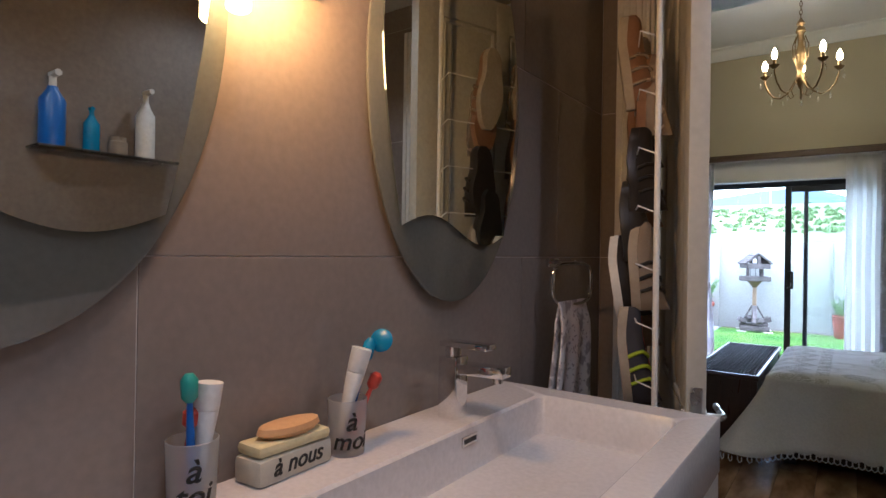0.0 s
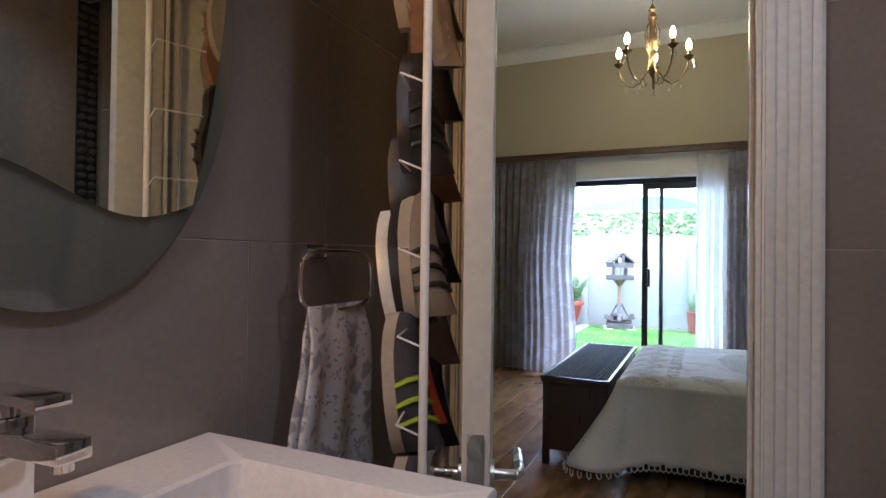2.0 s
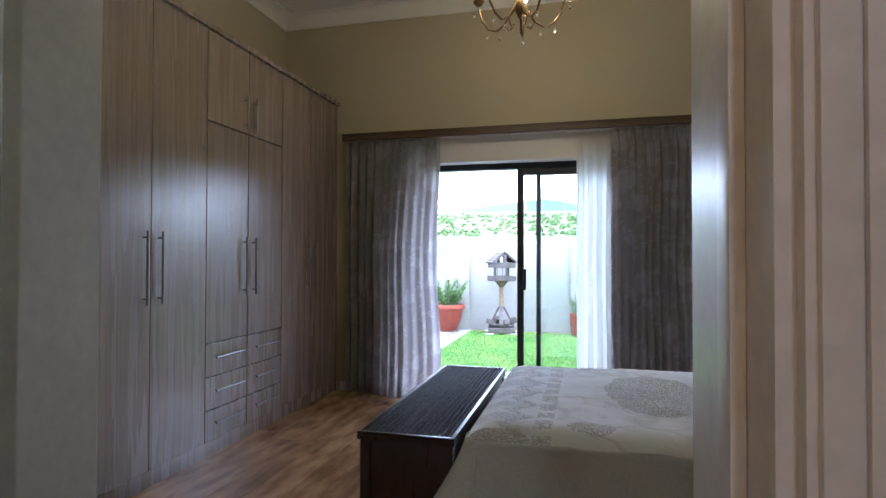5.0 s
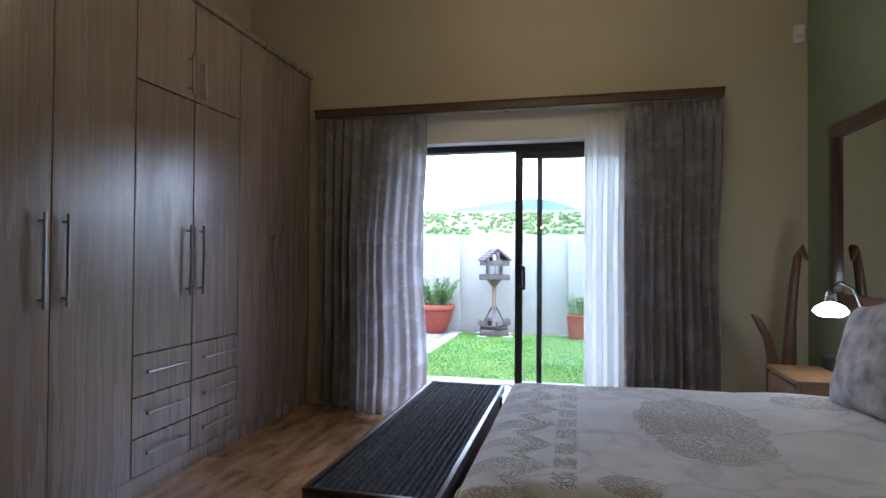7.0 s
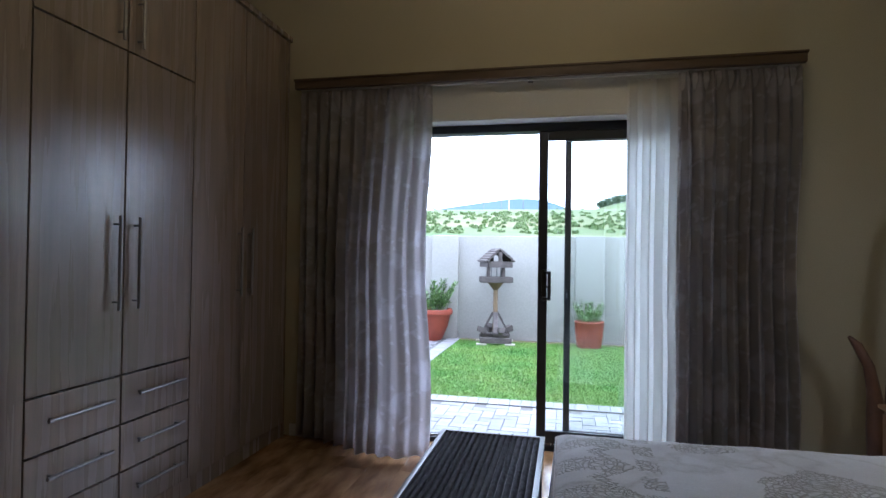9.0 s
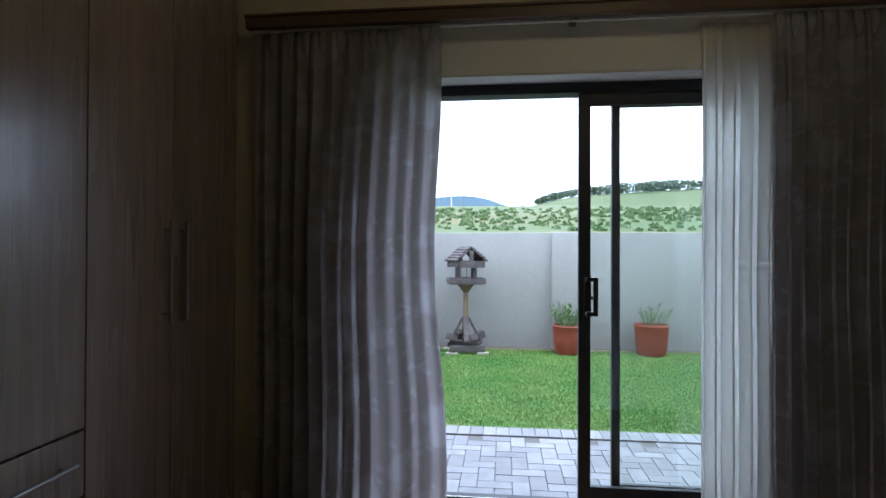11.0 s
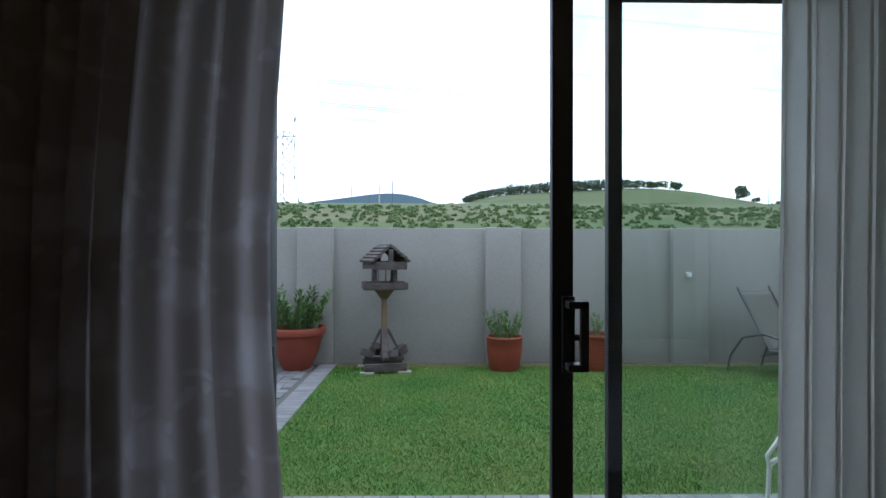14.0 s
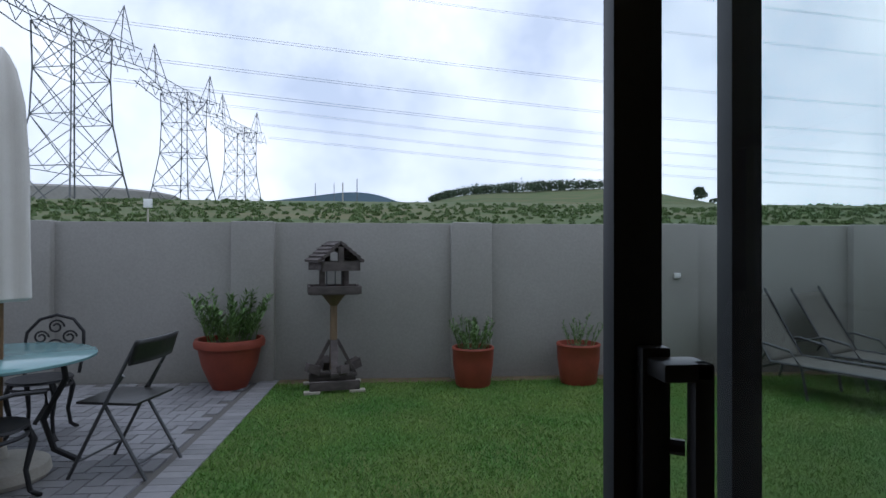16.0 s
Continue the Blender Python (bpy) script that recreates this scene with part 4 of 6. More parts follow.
def pillow(name, loc, rx, ry, rz, w, h, t, material, label):
    def f(u, v):
        a, b = 2 * u - 1, 2 * v - 1
        e = max(0.0, (1 - a ** 4) * (1 - b ** 4)) ** 0.5
        return Vector((a * w / 2 * (1 - 0.07 * (1 - b * b)), b * h / 2 * (1 - 0.07 * (1 - a * a)), t / 2 * e + 0.006 * noise.noise(Vector((a * 3, b * 3, w)))))
    bm = BM()
    grid(bm, 24, 24, f)
    grid(bm, 24, 24, lambda u, v: Vector((f(u, v).x, f(u, v).y, -f(u, v).z)))
    bmesh.ops.remove_doubles(bm, verts=bm.verts, dist=0.002)
    ob = new(name, finish(name, bm, material, True))
    ob.matrix_basis = pose(*loc, rx, ry, rz)
    return tagged(ob, label, "pillow")


pillow("pillow", (1.83, 5.42, BZ + 0.235), 90, 0, 68, 0.52, 0.48, 0.17, M_PILLOW, "grey leaf-print cushion leaning on bed head").matrix_basis = pose(1.77, 5.40, BZ + 0.22) @ pose(0, 0, 0, 0, -72, 0) @ pose(0, 0, 0, 0, 0, 12)
pillow("pillow", (1.83, 4.7, BZ + 0.235), 90, 0, 68, 0.52, 0.48, 0.17, M_PILLOW, "grey leaf-print cushion leaning on bed head").matrix_basis = pose(1.86, 4.72, BZ + 0.22) @ pose(0, 0, 0, 0, -72, 0) @ pose(0, 0, 0, 0, 0, -6)

# ---------------- wall mirror, nightstand, lamp ----------------
wm = thing("wall_mirror", (0, 0, 0), 0, "large rectangular mirror in dark wooden frame", "mirror")
MY0, MY1, MZ0, MZ1, MF = 4.25, 6.57, 0.93, 2.0, 0.075
bmx = [(MY0, MY1, MZ1 - MF, MZ1), (MY0, MY1, MZ0, MZ0 + MF), (MY0, MY0 + MF, MZ0 + MF, MZ1 - MF), (MY1 - MF, MY1, MZ0 + MF, MZ1 - MF)]
for a, b, c, d in bmx:
    part("frame_rail", box(BM(), BE - 0.045, BE - 0.001, a, b, c, d, 0.008), M_CHEST, wm)
part("mirror_glass", box(BM(), BE - 0.018, BE - 0.01, MY0 + MF - 0.003, MY1 - MF + 0.003, MZ0 + MF - 0.003, MZ1 - MF + 0.003), M_MIRROR, wm, "silvered glass", False)

ns_ = thing("nightstand", (0, 0, 0), 0, "small honey pine bedside cabinet beside bed", "nightstand")
NX0, NX1, NY0, NY1, NZ = 1.64, 2.06, 5.87, 6.33, 0.6
part("body", box(BM(), NX0 + 0.01, NX1, NY0 + 0.01, NY1 - 0.01, 0.06, NZ - 0.021, 0.004), M_PINE, ns_)
part("top", box(BM(), NX0 - 0.01, NX1, NY0 - 0.005, NY1 + 0.005, NZ - 0.02, NZ, 0.006), M_PINE, ns_)
part("plinth", box(BM(), NX0 + 0.03, NX1, NY0 + 0.03, NY1 - 0.03, 0, 0.0595), M_PINE, ns_)
for z0, z1 in ((0.09, 0.32), (0.335, 0.565)):
    d = part("drawer", box(BM(), NX0 - 0.006, NX0 + 0.009, NY0 + 0.03, NY1 - 0.03, z0, z1, 0.003), M_PINE, ns_)
    part("knob", lathe(BM(), [(0, 0), (0.008, 0.002), (0.006, 0.01), (0.014, 0.018), (0.0, 0.026)], 12), M_CARVED, d).matrix_basis = pose(NX0 - 0.006, (NY0 + NY1) / 2, (z0 + z1) / 2, 0, -90, 0)

bl = thing("bedside_lamp", (1.82, 5.96, 0), 0, "lit bedside lamp with dark shade on nightstand", "lamp")
part("base", lathe(BM(), [(0, NZ), (0.07, NZ), (0.07, NZ + 0.012), (0.015, NZ + 0.02), (0, NZ + 0.02)], 20, (0.13, 0, 0)), M_STEEL, bl)
part("neck", tube(BM(), [(0.13, 0, NZ + 0.02), (0.13, 0, 0.98), (0.1, 0, 1.06), (0.04, 0, 1.09), (0.0, 0, 1.05)], 0.007, 8), M_BLACK, bl)
part("shade", lathe(BM(), [(0.0, 0.912), (0.05, 0.916), (0.075, 0.935), (0.078, 0.945), (0.065, 0.965), (0.03, 0.985), (0.0, 0.99)], 28), M_BEDBULB, bl, "glowing white glass shade")
part("shade_cap", lathe(BM(), [(0.0, 0.991), (0.026, 0.991), (0.028, 1.0), (0.02, 1.04), (0.0, 1.052)], 16), M_STEEL, bl)

for nm, pts, rs, lab in (
    ("carved_heron", [(1.78, 6.62, 0.0), (1.77, 6.62, 0.42), (1.75, 6.62, 0.6), (1.72, 6.6, 0.72), (1.67, 6.6, 0.82), (1.63, 6.59, 0.86)], [0.05, 0.05, 0.03, 0.025, 0.022, 0.008], "slim carved brown wooden bird standing in corner"),
    ("carved_giraffe", [(1.86, 6.66, 0.0), (1.86, 6.66, 0.5), (1.87, 6.66, 0.8), (1.89, 6.66, 1.05), (1.91, 6.66, 1.22), (1.93, 6.65, 1.27), (1.95, 6.62, 1.2)], [0.045, 0.045, 0.032, 0.028, 0.024, 0.03, 0.01], "tall carved dark wooden animal figure in corner"),
):
    solid(nm, tube(BM(), pts, rs, 10), M_CARVED, lab, "wooden figure")
solid("alarm_clock", box(BM(), 1.9, 1.99, 6.15, 6.3, NZ, NZ + 0.07, 0.012), M_BLACK, "small black clock on nightstand", "clock")
sn = thing("motion_sensor", (0, 0, 0), 0, "small white alarm sensor in the wall corner", "sensor")
part("housing", box(BM(), 2.0, 2.06, BN - 0.045, BN - 0.001, 2.68, 2.79, 0.01), M_TRIM, sn)
part("lens", box(BM(), 2.01, 2.05, BN - 0.05, BN - 0.0455, 2.70, 2.73, 0.002), M_CERAMIC, sn)

# ---------------- bathroom: vanity, tap, mirrors ----------------
van = thing("vanity_basin", (0, 0, 0), 0, "white ceramic vanity top with rectangular sunken basin", "basin")
VY0, VY1, VX1, VZ = 0.12, 1.69, 0.412, 0.9
BX_0, BX_1, BY_0, BY_1, BD = -0.03, 0.335, 0.79, 1.605, 0.1
bm = BM()
XW = WX + 0.002


def ring_at(x0, x1, y0, y1, z, r, n=6):
    out = []
    for cx, cy, a0 in ((x1 - r, y1 - r, 0), (x0 + r, y1 - r, 90), (x0 + r, y0 + r, 180), (x1 - r, y0 + r, 270)):
        for k in range(n + 1):
            a = radians(a0 + 90 * k / n)
            out.append(bm.verts.new((cx + r * math.cos(a), cy + r * math.sin(a), z)))
    return out


rings = [
    ring_at(XW, VX1, VY0, VY1, VZ - 0.13, 0.004),
    ring_at(XW, VX1, VY0, VY1, VZ - 0.004, 0.004),
    ring_at(XW + 0.003, VX1 - 0.003, VY0 + 0.003, VY1 - 0.003, VZ, 0.004),
    ring_at(BX_0 - 0.006, BX_1 + 0.006, BY_0 - 0.006, BY_1 + 0.006, VZ, 0.02),
    ring_at(BX_0, BX_1, BY_0, BY_1, VZ - 0.006, 0.02),
    ring_at(BX_0 + 0.006, BX_1 - 0.006, BY_0 + 0.012, BY_1 - 0.012, VZ - 0.09, 0.025),
    ring_at(BX_0 + 0.012, BX_1 - 0.012, BY_0 + 0.018, BY_1 - 0.018, VZ - 0.1, 0.022),
    ring_at(0.13, 0.17, 1.1, 1.14, VZ - 0.108, 0.01),
]
for a, b in zip(rings, rings[1:]):
    n = len(a)
    for k in range(n):
        bm.faces.new((a[k], a[(k + 1) % n], b[(k + 1) % n], b[k]))
bm.faces.new(rings[-1])
bm.faces.new(rings[0][::-1])
part("basin_top", bm, M_CERAMIC, van)
bm = BM()
box(bm, BX_0 + 0.003, BX_0 + 0.007, 1.215, 1.277, VZ - 0.04, VZ - 0.018, 0.002)
part("overflow_rim", bm, M_CHROME, van, "chrome overflow surround")
part("overflow_slot", box(BM(), BX_0 + 0.0071, BX_0 + 0.0085, 1.223, 1.269, VZ - 0.034, VZ - 0.024), M_BLACK, van)
part("drain", lathe(BM(), [(0, VZ - 0.106), (0.032, VZ - 0.106), (0.032, VZ - 0.1), (0.026, VZ - 0.096), (0.012, VZ - 0.092), (0, VZ - 0.091)], 24, (0.15, 1.12, 0)), M_CHROME, van, "chrome dome waste plug")
cab = thing("vanity_cabinet", (0, 0, 0), 0, "pale grey gloss cabinet under the basin", "cabinet")
part("body", box(BM(), XW, VX1 - 0.02, VY0 + 0.005, VY1 - 0.003, 0.15, VZ - 0.131, 0.003), M_TRIM, cab)
for a, b in ((VY0 + 0.007, 0.9), (0.904, VY1 - 0.006)):
    part("drawer", box(BM(), VX1 - 0.019, VX1 - 0.002, a, b, 0.16, VZ - 0.135, 0.002), M_TRIM, cab)
part("plinth", box(BM(), XW, VX1 - 0.08, VY0 + 0.03, VY1 - 0.03, 0, 0.149), M_TRIM, cab)

tap = thing("basin_tap", (-0.098, 1.282, VZ), 0, "square chrome mixer tap on the basin", "tap")
part("body", box(BM(), -0.026, 0.026, -0.025, 0.025, 0, 0.145, 0.004), M_CHROME, tap)
bm = BM()
box(bm, -0.02, 0.145, -0.021, 0.021, 0.105, 0.13, 0.004)
for v in bm.verts:
    if v.co.x > 0.1:
        v.co.z += 0.006
part("spout", bm, M_CHROME, tap)
part("aerator", lathe(BM(), [(0, 0.098), (0.012, 0.098), (0.012, 0.112), (0, 0.112)], 16, (0.122, 0, 0)), M_CHROME, tap)
part("lever_neck", lathe(BM(), [(0, 0.145), (0.019, 0.146), (0.019, 0.168), (0, 0.168)], 20), M_CHROME, tap)
part("lever", box(BM(), -0.026, 0.105, -0.022, 0.022, 0.168, 0.182, 0.004), M_CHROME, tap)


def oval_mirror(yc, zc):
    """Oval tinted glass plate with a smaller mirror whose lower edge is a wave."""
    mr = thing("oval_mirror", (0, yc, zc), 0, "frameless oval bathroom mirror with wave-cut inner glass", "mirror", "mirrors over the basin")
    bm = BM()
    prof = [(0.33, 0.0), (0.335, 0.003), (0.335, 0.008), (0.331, 0.011)]
    rs = []
    for r, d in prof:
        rs.append([bm.verts.new((WX + 0.012 + d, r * math.cos(k * math.tau / 72), r * 1.62 * math.sin(k * math.tau / 72))) for k in range(72)])
    for a, b in zip(rs, rs[1:]):
        for k in range(72):
            bm.faces.new((a[k], a[(k + 1) % 72], b[(k + 1) % 72], b[k]))
    bm.faces.new(rs[-1])
    bm.faces.new(rs[0][::-1])
    part("back_plate", bm, M_TINTGLASS, mr, "dark tinted glass plate")
    bm = BM()
    pts = []
    w = 0.3
    for k in range(49):
        a = math.pi * k / 48
        pts.append((w * math.cos(a), 0.06 + w * 1.6 * math.sin(a)))
    for k in range(13):
        t = k / 12
        pts.append((-w + 0.07 * t ** 1.5, 0.06 - 0.415 * t))
    for k in range(1, 24):
        t = k / 24
        y = -w + 0.07 + t * (2 * w - 0.14)
        pts.append((y, -0.355 + 0.032 * math.sin(math.pi * (2 * t)) * (1 if t < 0.5 else 1.0) - 0.01 * t))
    for k in range(13):
        t = 1 - k / 12
        pts.append((w - 0.07 * t ** 1.5, 0.06 - 0.425 * t))
    f = [bm.verts.new((WX + 0.028, y, z)) for y, z in pts]
    bmesh.ops.remove_doubles(bm, verts=bm.verts, dist=0.0005)
    fc = bm.faces.new(list(bm.verts))
    ex = bmesh.ops.extrude_face_region(bm, geom=[fc])
    for v in [g for g in ex["geom"] if isinstance(g, bmesh.types.BMVert)]:
        v.co.x += 0.005
    part("mirror_glass", bm, M_MIRROR, mr, "silvered glass with wavy lower edge", False)
    part("stand_off", tube(BM(), [(WX + 0.023, 0, 0), (WX + 0.028, 0, 0)], 0.03, 16), M_STEEL, mr)
    part("wall_stud", tube(BM(), [(WX, 0, 0), (WX + 0.0125, 0, 0)], 0.05, 16), M_STEEL, mr)
    return mr


oval_mirror(1.385, 1.705)
oval_mirror(0.385, 1.705)
wlp = thing("wall_lamp", (0, 0, 0), 0, "lit warm glass tube lamp between mirrors", "lamp")
part("back_plate", box(BM(), WX, WX + 0.02, 0.86, 0.92, 1.78, 1.9, 0.004), M_CHROME, wlp)
part("arm", tube(BM(), [(WX + 0.02, 0.89, 1.84), (-0.12, 0.86, 1.86), (-0.12, 0.75, 1.93)], 0.008), M_CHROME, wlp)
part("tube_shade", lathe(BM(), [(0, 1.665), (0.016, 1.666), (0.019, 1.67), (0.019, 1.93), (0, 1.932)], 20, (-0.12, 0.705, 0)), M_TUBE, wlp, "glowing glass tube")

M_FROST = glass("frosted_plastic", (0.9, 0.9, 0.9), 0.35)
M_FROST.node_tree.nodes["Principled BSDF"].inputs["Transmission Weight"].default_value = 0.88
M_DISH = mat("frosted_cream_glass", (0.55, 0.52, 0.43), 0.4, 0, (0.5, 0.47, 0.38), 12, 0.4, 0.05)
M_INK = mat("black_ink", (0.015, 0.015, 0.015), 0.5)
M_SOAP = mat("peach_soap", (0.62, 0.37, 0.17), 0.5, 0, (0.56, 0.33, 0.15), 10, 0.5, 0.1)
M_SOAPDISH = mat("cream_soap_block", (0.7, 0.62, 0.36), 0.5, 0, None, 9, 0.3, 0.1)
M_WHITEPL = mat("white_plastic", (0.78, 0.78, 0.77), 0.3)
M_TEAL = mat("teal_plastic", (0.05, 0.34, 0.29), 0.35)
M_BLUE = mat("blue_plastic", (0.02, 0.13, 0.5), 0.3)
M_CYAN = mat("light_blue_plastic", (0.02, 0.22, 0.42), 0.25)


def wrapped_text(body, size, r, z, parent, a0):
    me = mesh_text(body, size)
    for v in me.vertices:
        a = a0 + v.co.x / r
        rr = r + 0.0008 + v.co.z
        v.co = Vector((rr * math.cos(a), rr * math.sin(a), z + v.co.y))
    me.materials.clear()
    me.materials.append(M_INK)
    ob = new("lettering", me)
    ob.parent = parent
    tagged(ob, "black handwritten-style lettering")


def tumbler(x, y, words, a0):
    cup = thing("tumbler", (x, y, VZ), 0, "frosted toothbrush tumbler with black French lettering", "tumbler", "toothbrush tumblers")
    part("cup_wall", lathe(BM(), [(0.0, 0), (0.034, 0.0005), (0.038, 0.105), (0.0365, 0.106), (0.033, 0.004), (0, 0.004)], 32), M_FROST, cup)
    wrapped_text(words[0], 0.05, 0.0362, 0.052, cup, a0)
    wrapped_text(words[1], 0.046, 0.035, 0.016, cup, a0)


def brush(base, tip, handle_m, head_m, label):
    b, t = Vector(base), Vector(tip)
    br = thing("toothbrush", (0, 0, 0), 0, label, "toothbrush")
    part("handle", tube(BM(), [b, b.lerp(t, 0.3), b.lerp(t, 0.55), b.lerp(t, 0.8)], [0.006, 0.0075, 0.006, 0.004], 10), handle_m, br)
    part("head_cover", tube(BM(), [b.lerp(t, 0.78), b.lerp(t, 0.82), b.lerp(t, 0.95), t], [0.006, 0.012, 0.013, 0.006], 12), head_m, br)


def paste(base, tip, label):
    b, t = Vector(base), Vector(tip)
    d = (t - b)
    q = d.to_track_quat("Z", "Y").to_matrix().to_4x4()
    L = d.length
    pt = thing("toothpaste_tube", (0, 0, 0), 0, label, "toothpaste")
    bm = BM()
    rs = []
    for z, rx, ry in ((0, 0.024, 0.001), (L * 0.3, 0.022, 0.008), (L * 0.6, 0.019, 0.015), (L * 0.76, 0.018, 0.018)):
        rs.append([bm.verts.new(Matrix.Translation(b) @ q @ Vector((rx * math.cos(k * math.tau / 20), ry * math.sin(k * math.tau / 20), z))) for k in range(20)])
    for p, r in zip(rs, rs[1:]):
        for k in range(20):
            bm.faces.new((p[k], p[(k + 1) % 20], r[(k + 1) % 20], r[k]))
    bm.faces.new(rs[0][::-1])
    bm.faces.new(rs[-1])
    part("tube_body", bm, M_WHITEPL, pt)
    part("cap", tube(BM(), [b.lerp(t, 0.765), b.lerp(t, 0.78), t], [0.0175, 0.0185, 0.02], 20), M_WHITEPL, pt)
    return pt


tumbler(-0.135, 0.65, ("à", "toi"), radians(-28))
tumbler(-0.125, 0.962, ("à", "moi"), radians(-32))
brush((-0.125, 0.645, VZ + 0.01), (-0.13, 0.64, VZ + 0.205), M_BLUE, M_TEAL, "blue toothbrush with teal head cover in tumbler")
brush((-0.15, 0.645, VZ + 0.01), (-0.142, 0.653, VZ + 0.15), M_RED, M_RED, "red toothbrush standing in tumbler")
paste((-0.14, 0.66, VZ + 0.01), (-0.135, 0.677, VZ + 0.185), "white toothpaste tube standing in tumbler")
paste((-0.137, 0.945, VZ + 0.01), (-0.11, 0.985, VZ + 0.2), "white toothpaste tube leaning in tumbler")
brush((-0.12, 0.95, VZ + 0.01), (-0.108, 1.03, VZ + 0.145), M_RED, M_RED, "red toothbrush leaning in tumbler")
brush((-0.135, 0.955, VZ + 0.01), (-0.118, 1.02, VZ + 0.215), M_BLUE, M_CYAN, "blue toothbrush with round cover in tumbler")
ttip = lathe(BM(), [(0, -0.006), (0.02, -0.004), (0.024, 0), (0.02, 0.004), (0, 0.006)], 20)
tongue = solid("brush_cover", ttip, M_CYAN, "round clear blue toothbrush cover", "toothbrush cover")
tongue.matrix_basis = pose(-0.105, 1.035, VZ + 0.21, 60, 50, 0)
sdish = thing("soap_dish", (-0.145, 0.83, VZ), 3, "frosted soap dish holding cream soap, lettered", "soap dish")
part("dish", box(BM(), -0.032, 0.036, -0.083, 0.083, 0, 0.045, 0.01), M_DISH, sdish)
me = mesh_text("à nous", 0.042)
for v in me.vertices:
    v.co = Vector((0.0367 + v.co.z, v.co.x, 0.014 + v.co.y))
me.materials.clear()
me.materials.append(M_INK)
ob = new("lettering", me)
ob.parent = sdish
bm = BM()
box(bm, -0.03, 0.034, -0.078, 0.078, 0.046, 0.066, 0.009)
solid("soap_bar", bm, M_SOAPDISH, "cream soap block lying in dish", "soap", "", "", (-0.145, 0.83, VZ))
bm = BM()
lathe(bm, [(0, 0.067), (0.05, 0.0675), (0.062, 0.076), (0.058, 0.086), (0.03, 0.091), (0, 0.092)], 28, (0, 0, 0), (0.5, 1.05))
solid("soap_bar", bm, M_SOAP, "peach oval soap on cream soap", "soap", "", "", (-0.14, 0.835, VZ))

# towel ring and towel
tr = thing("towel_ring", (0, 0, 0), 0, "chrome towel ring on tiled wall", "towel ring")
part("wall_plate", box(BM(), WX, WX + 0.012, 1.97, 2.05, 1.245, 1.275, 0.003), M_CHROME, tr)
part("arm", tube(BM(), [(WX + 0.012, 2.01, 1.262), (-0.1, 2.01, 1.262)], 0.008), M_CHROME, tr)
ringpts = []
for k in range(33):
    a = math.tau * k / 32
    sx = math.copysign(abs(math.cos(a)) ** 0.55, math.cos(a))
    sz = math.copysign(abs(math.sin(a)) ** 0.55, math.sin(a))
    ringpts.append((-0.1 + 0.03 * sx * 0.6, 1.99 + 0.118 * sx, 1.19 + 0.07 * sz))
part("ring", tube(BM(), ringpts, 0.006, 10, False), M_CHROME, tr)
M_TOWEL = weave_flowers(mat("grey_flower_towel", (0.68, 0.66, 0.68), 0.95, 0, None, 22, 0.5, 0.6, 320), (0.36, 0.34, 0.38), (0.72, 0.7, 0.72), 17.0, (0.3, 1, 1))


def towel_f(side):
    def f(u, v):
        z = 1.135 - (0.62 if side else 0.56) * v
        wid = 0.11 + 0.05 * min(1, v * 1.4)
        y = 1.985 + wid * (2 * u - 1) + 0.01 * math.sin(9 * v)
        x = -0.098 + (0.014 if side else -0.014) * min(1, v * 8) + 0.006 * math.sin(u * 15 + v) * min(1, v * 3)
        return Vector((x, y, z))
    return f


bm = BM()
grid(bm, 40, 24, towel_f(1))
grid(bm, 40, 24, towel_f(0))
bmesh.ops.remove_doubles(bm, verts=bm.verts, dist=0.003)
tw = solid("hand_towel", bm, M_TOWEL, "grey and white flower-print towel hanging from ring", "towel")
md = tw.modifiers.new("thickness", "SOLIDIFY")
md.thickness = 0.005

# ---------------- bathroom door with shoe rack ----------------
HX, HY, LEN = 0.086, 2.572, 0.815
leaf_turn = -70.5
dl = thing("door_bathroom", (HX, HY, 0.0), leaf_turn, "white panelled wooden door standing open, steel handle", "door", kind="structure")
TH, DHH = 0.05, 2.305
cols_ = [(0, 0.11), (0.375, 0.445), (LEN - 0.11, LEN)]
rws = [(0.012, 0.21), (0.72, 0.86), (DHH - 0.12, DHH)]
for a, b in cols_:
    part("stile", box(BM(), a, b, -TH, 0, 0.012, DHH, 0.002), M_DOORPAINT, dl)
for a, b in rws:
    for c, d in ((0.1102, 0.3748), (0.4452, LEN - 0.1102)):
        part("rail", box(BM(), c, d, -TH + 0.0005, -0.0005, a, b, 0.001), M_DOORPAINT, dl)
for z0, z1 in ((0.21, 0.72), (0.86, DHH - 0.12)):
    for c, d in ((0.11, 0.375), (0.445, LEN - 0.11)):
        bm = BM()
        box(bm, c + 0.0005, d - 0.0005, -TH + 0.014, -0.014, z0 + 0.0005, z1 - 0.0005)
        box(bm, c + 0.045, d - 0.045, -TH + 0.005, -0.005, z0 + 0.045, z1 - 0.045, 0.006)
        pn = part("panel", bm, M_DOORPAINT, dl)
        for face in (-TH + 0.009, -0.009):
            bm = BM()
            q = 0.011
            loop = [(c + q, face, z0 + q), (d - q, face, z0 + q), (d - q, face, z1 - q), (c + q, face, z1 - q), (c + q, face, z0 + q)]
            for p0, p1 in zip(loop, loop[1:]):
                tube(bm, [p0, p1], 0.009, 8)
            part("bead", bm, M_DOORPAINT, pn)
lk = part("lock_plate", box(BM(), LEN + 0.0002, LEN + 0.002, -TH + 0.01, -0.01, 0.74, 0.94, 0.0008), M_STEEL, dl, "steel lock face plate")
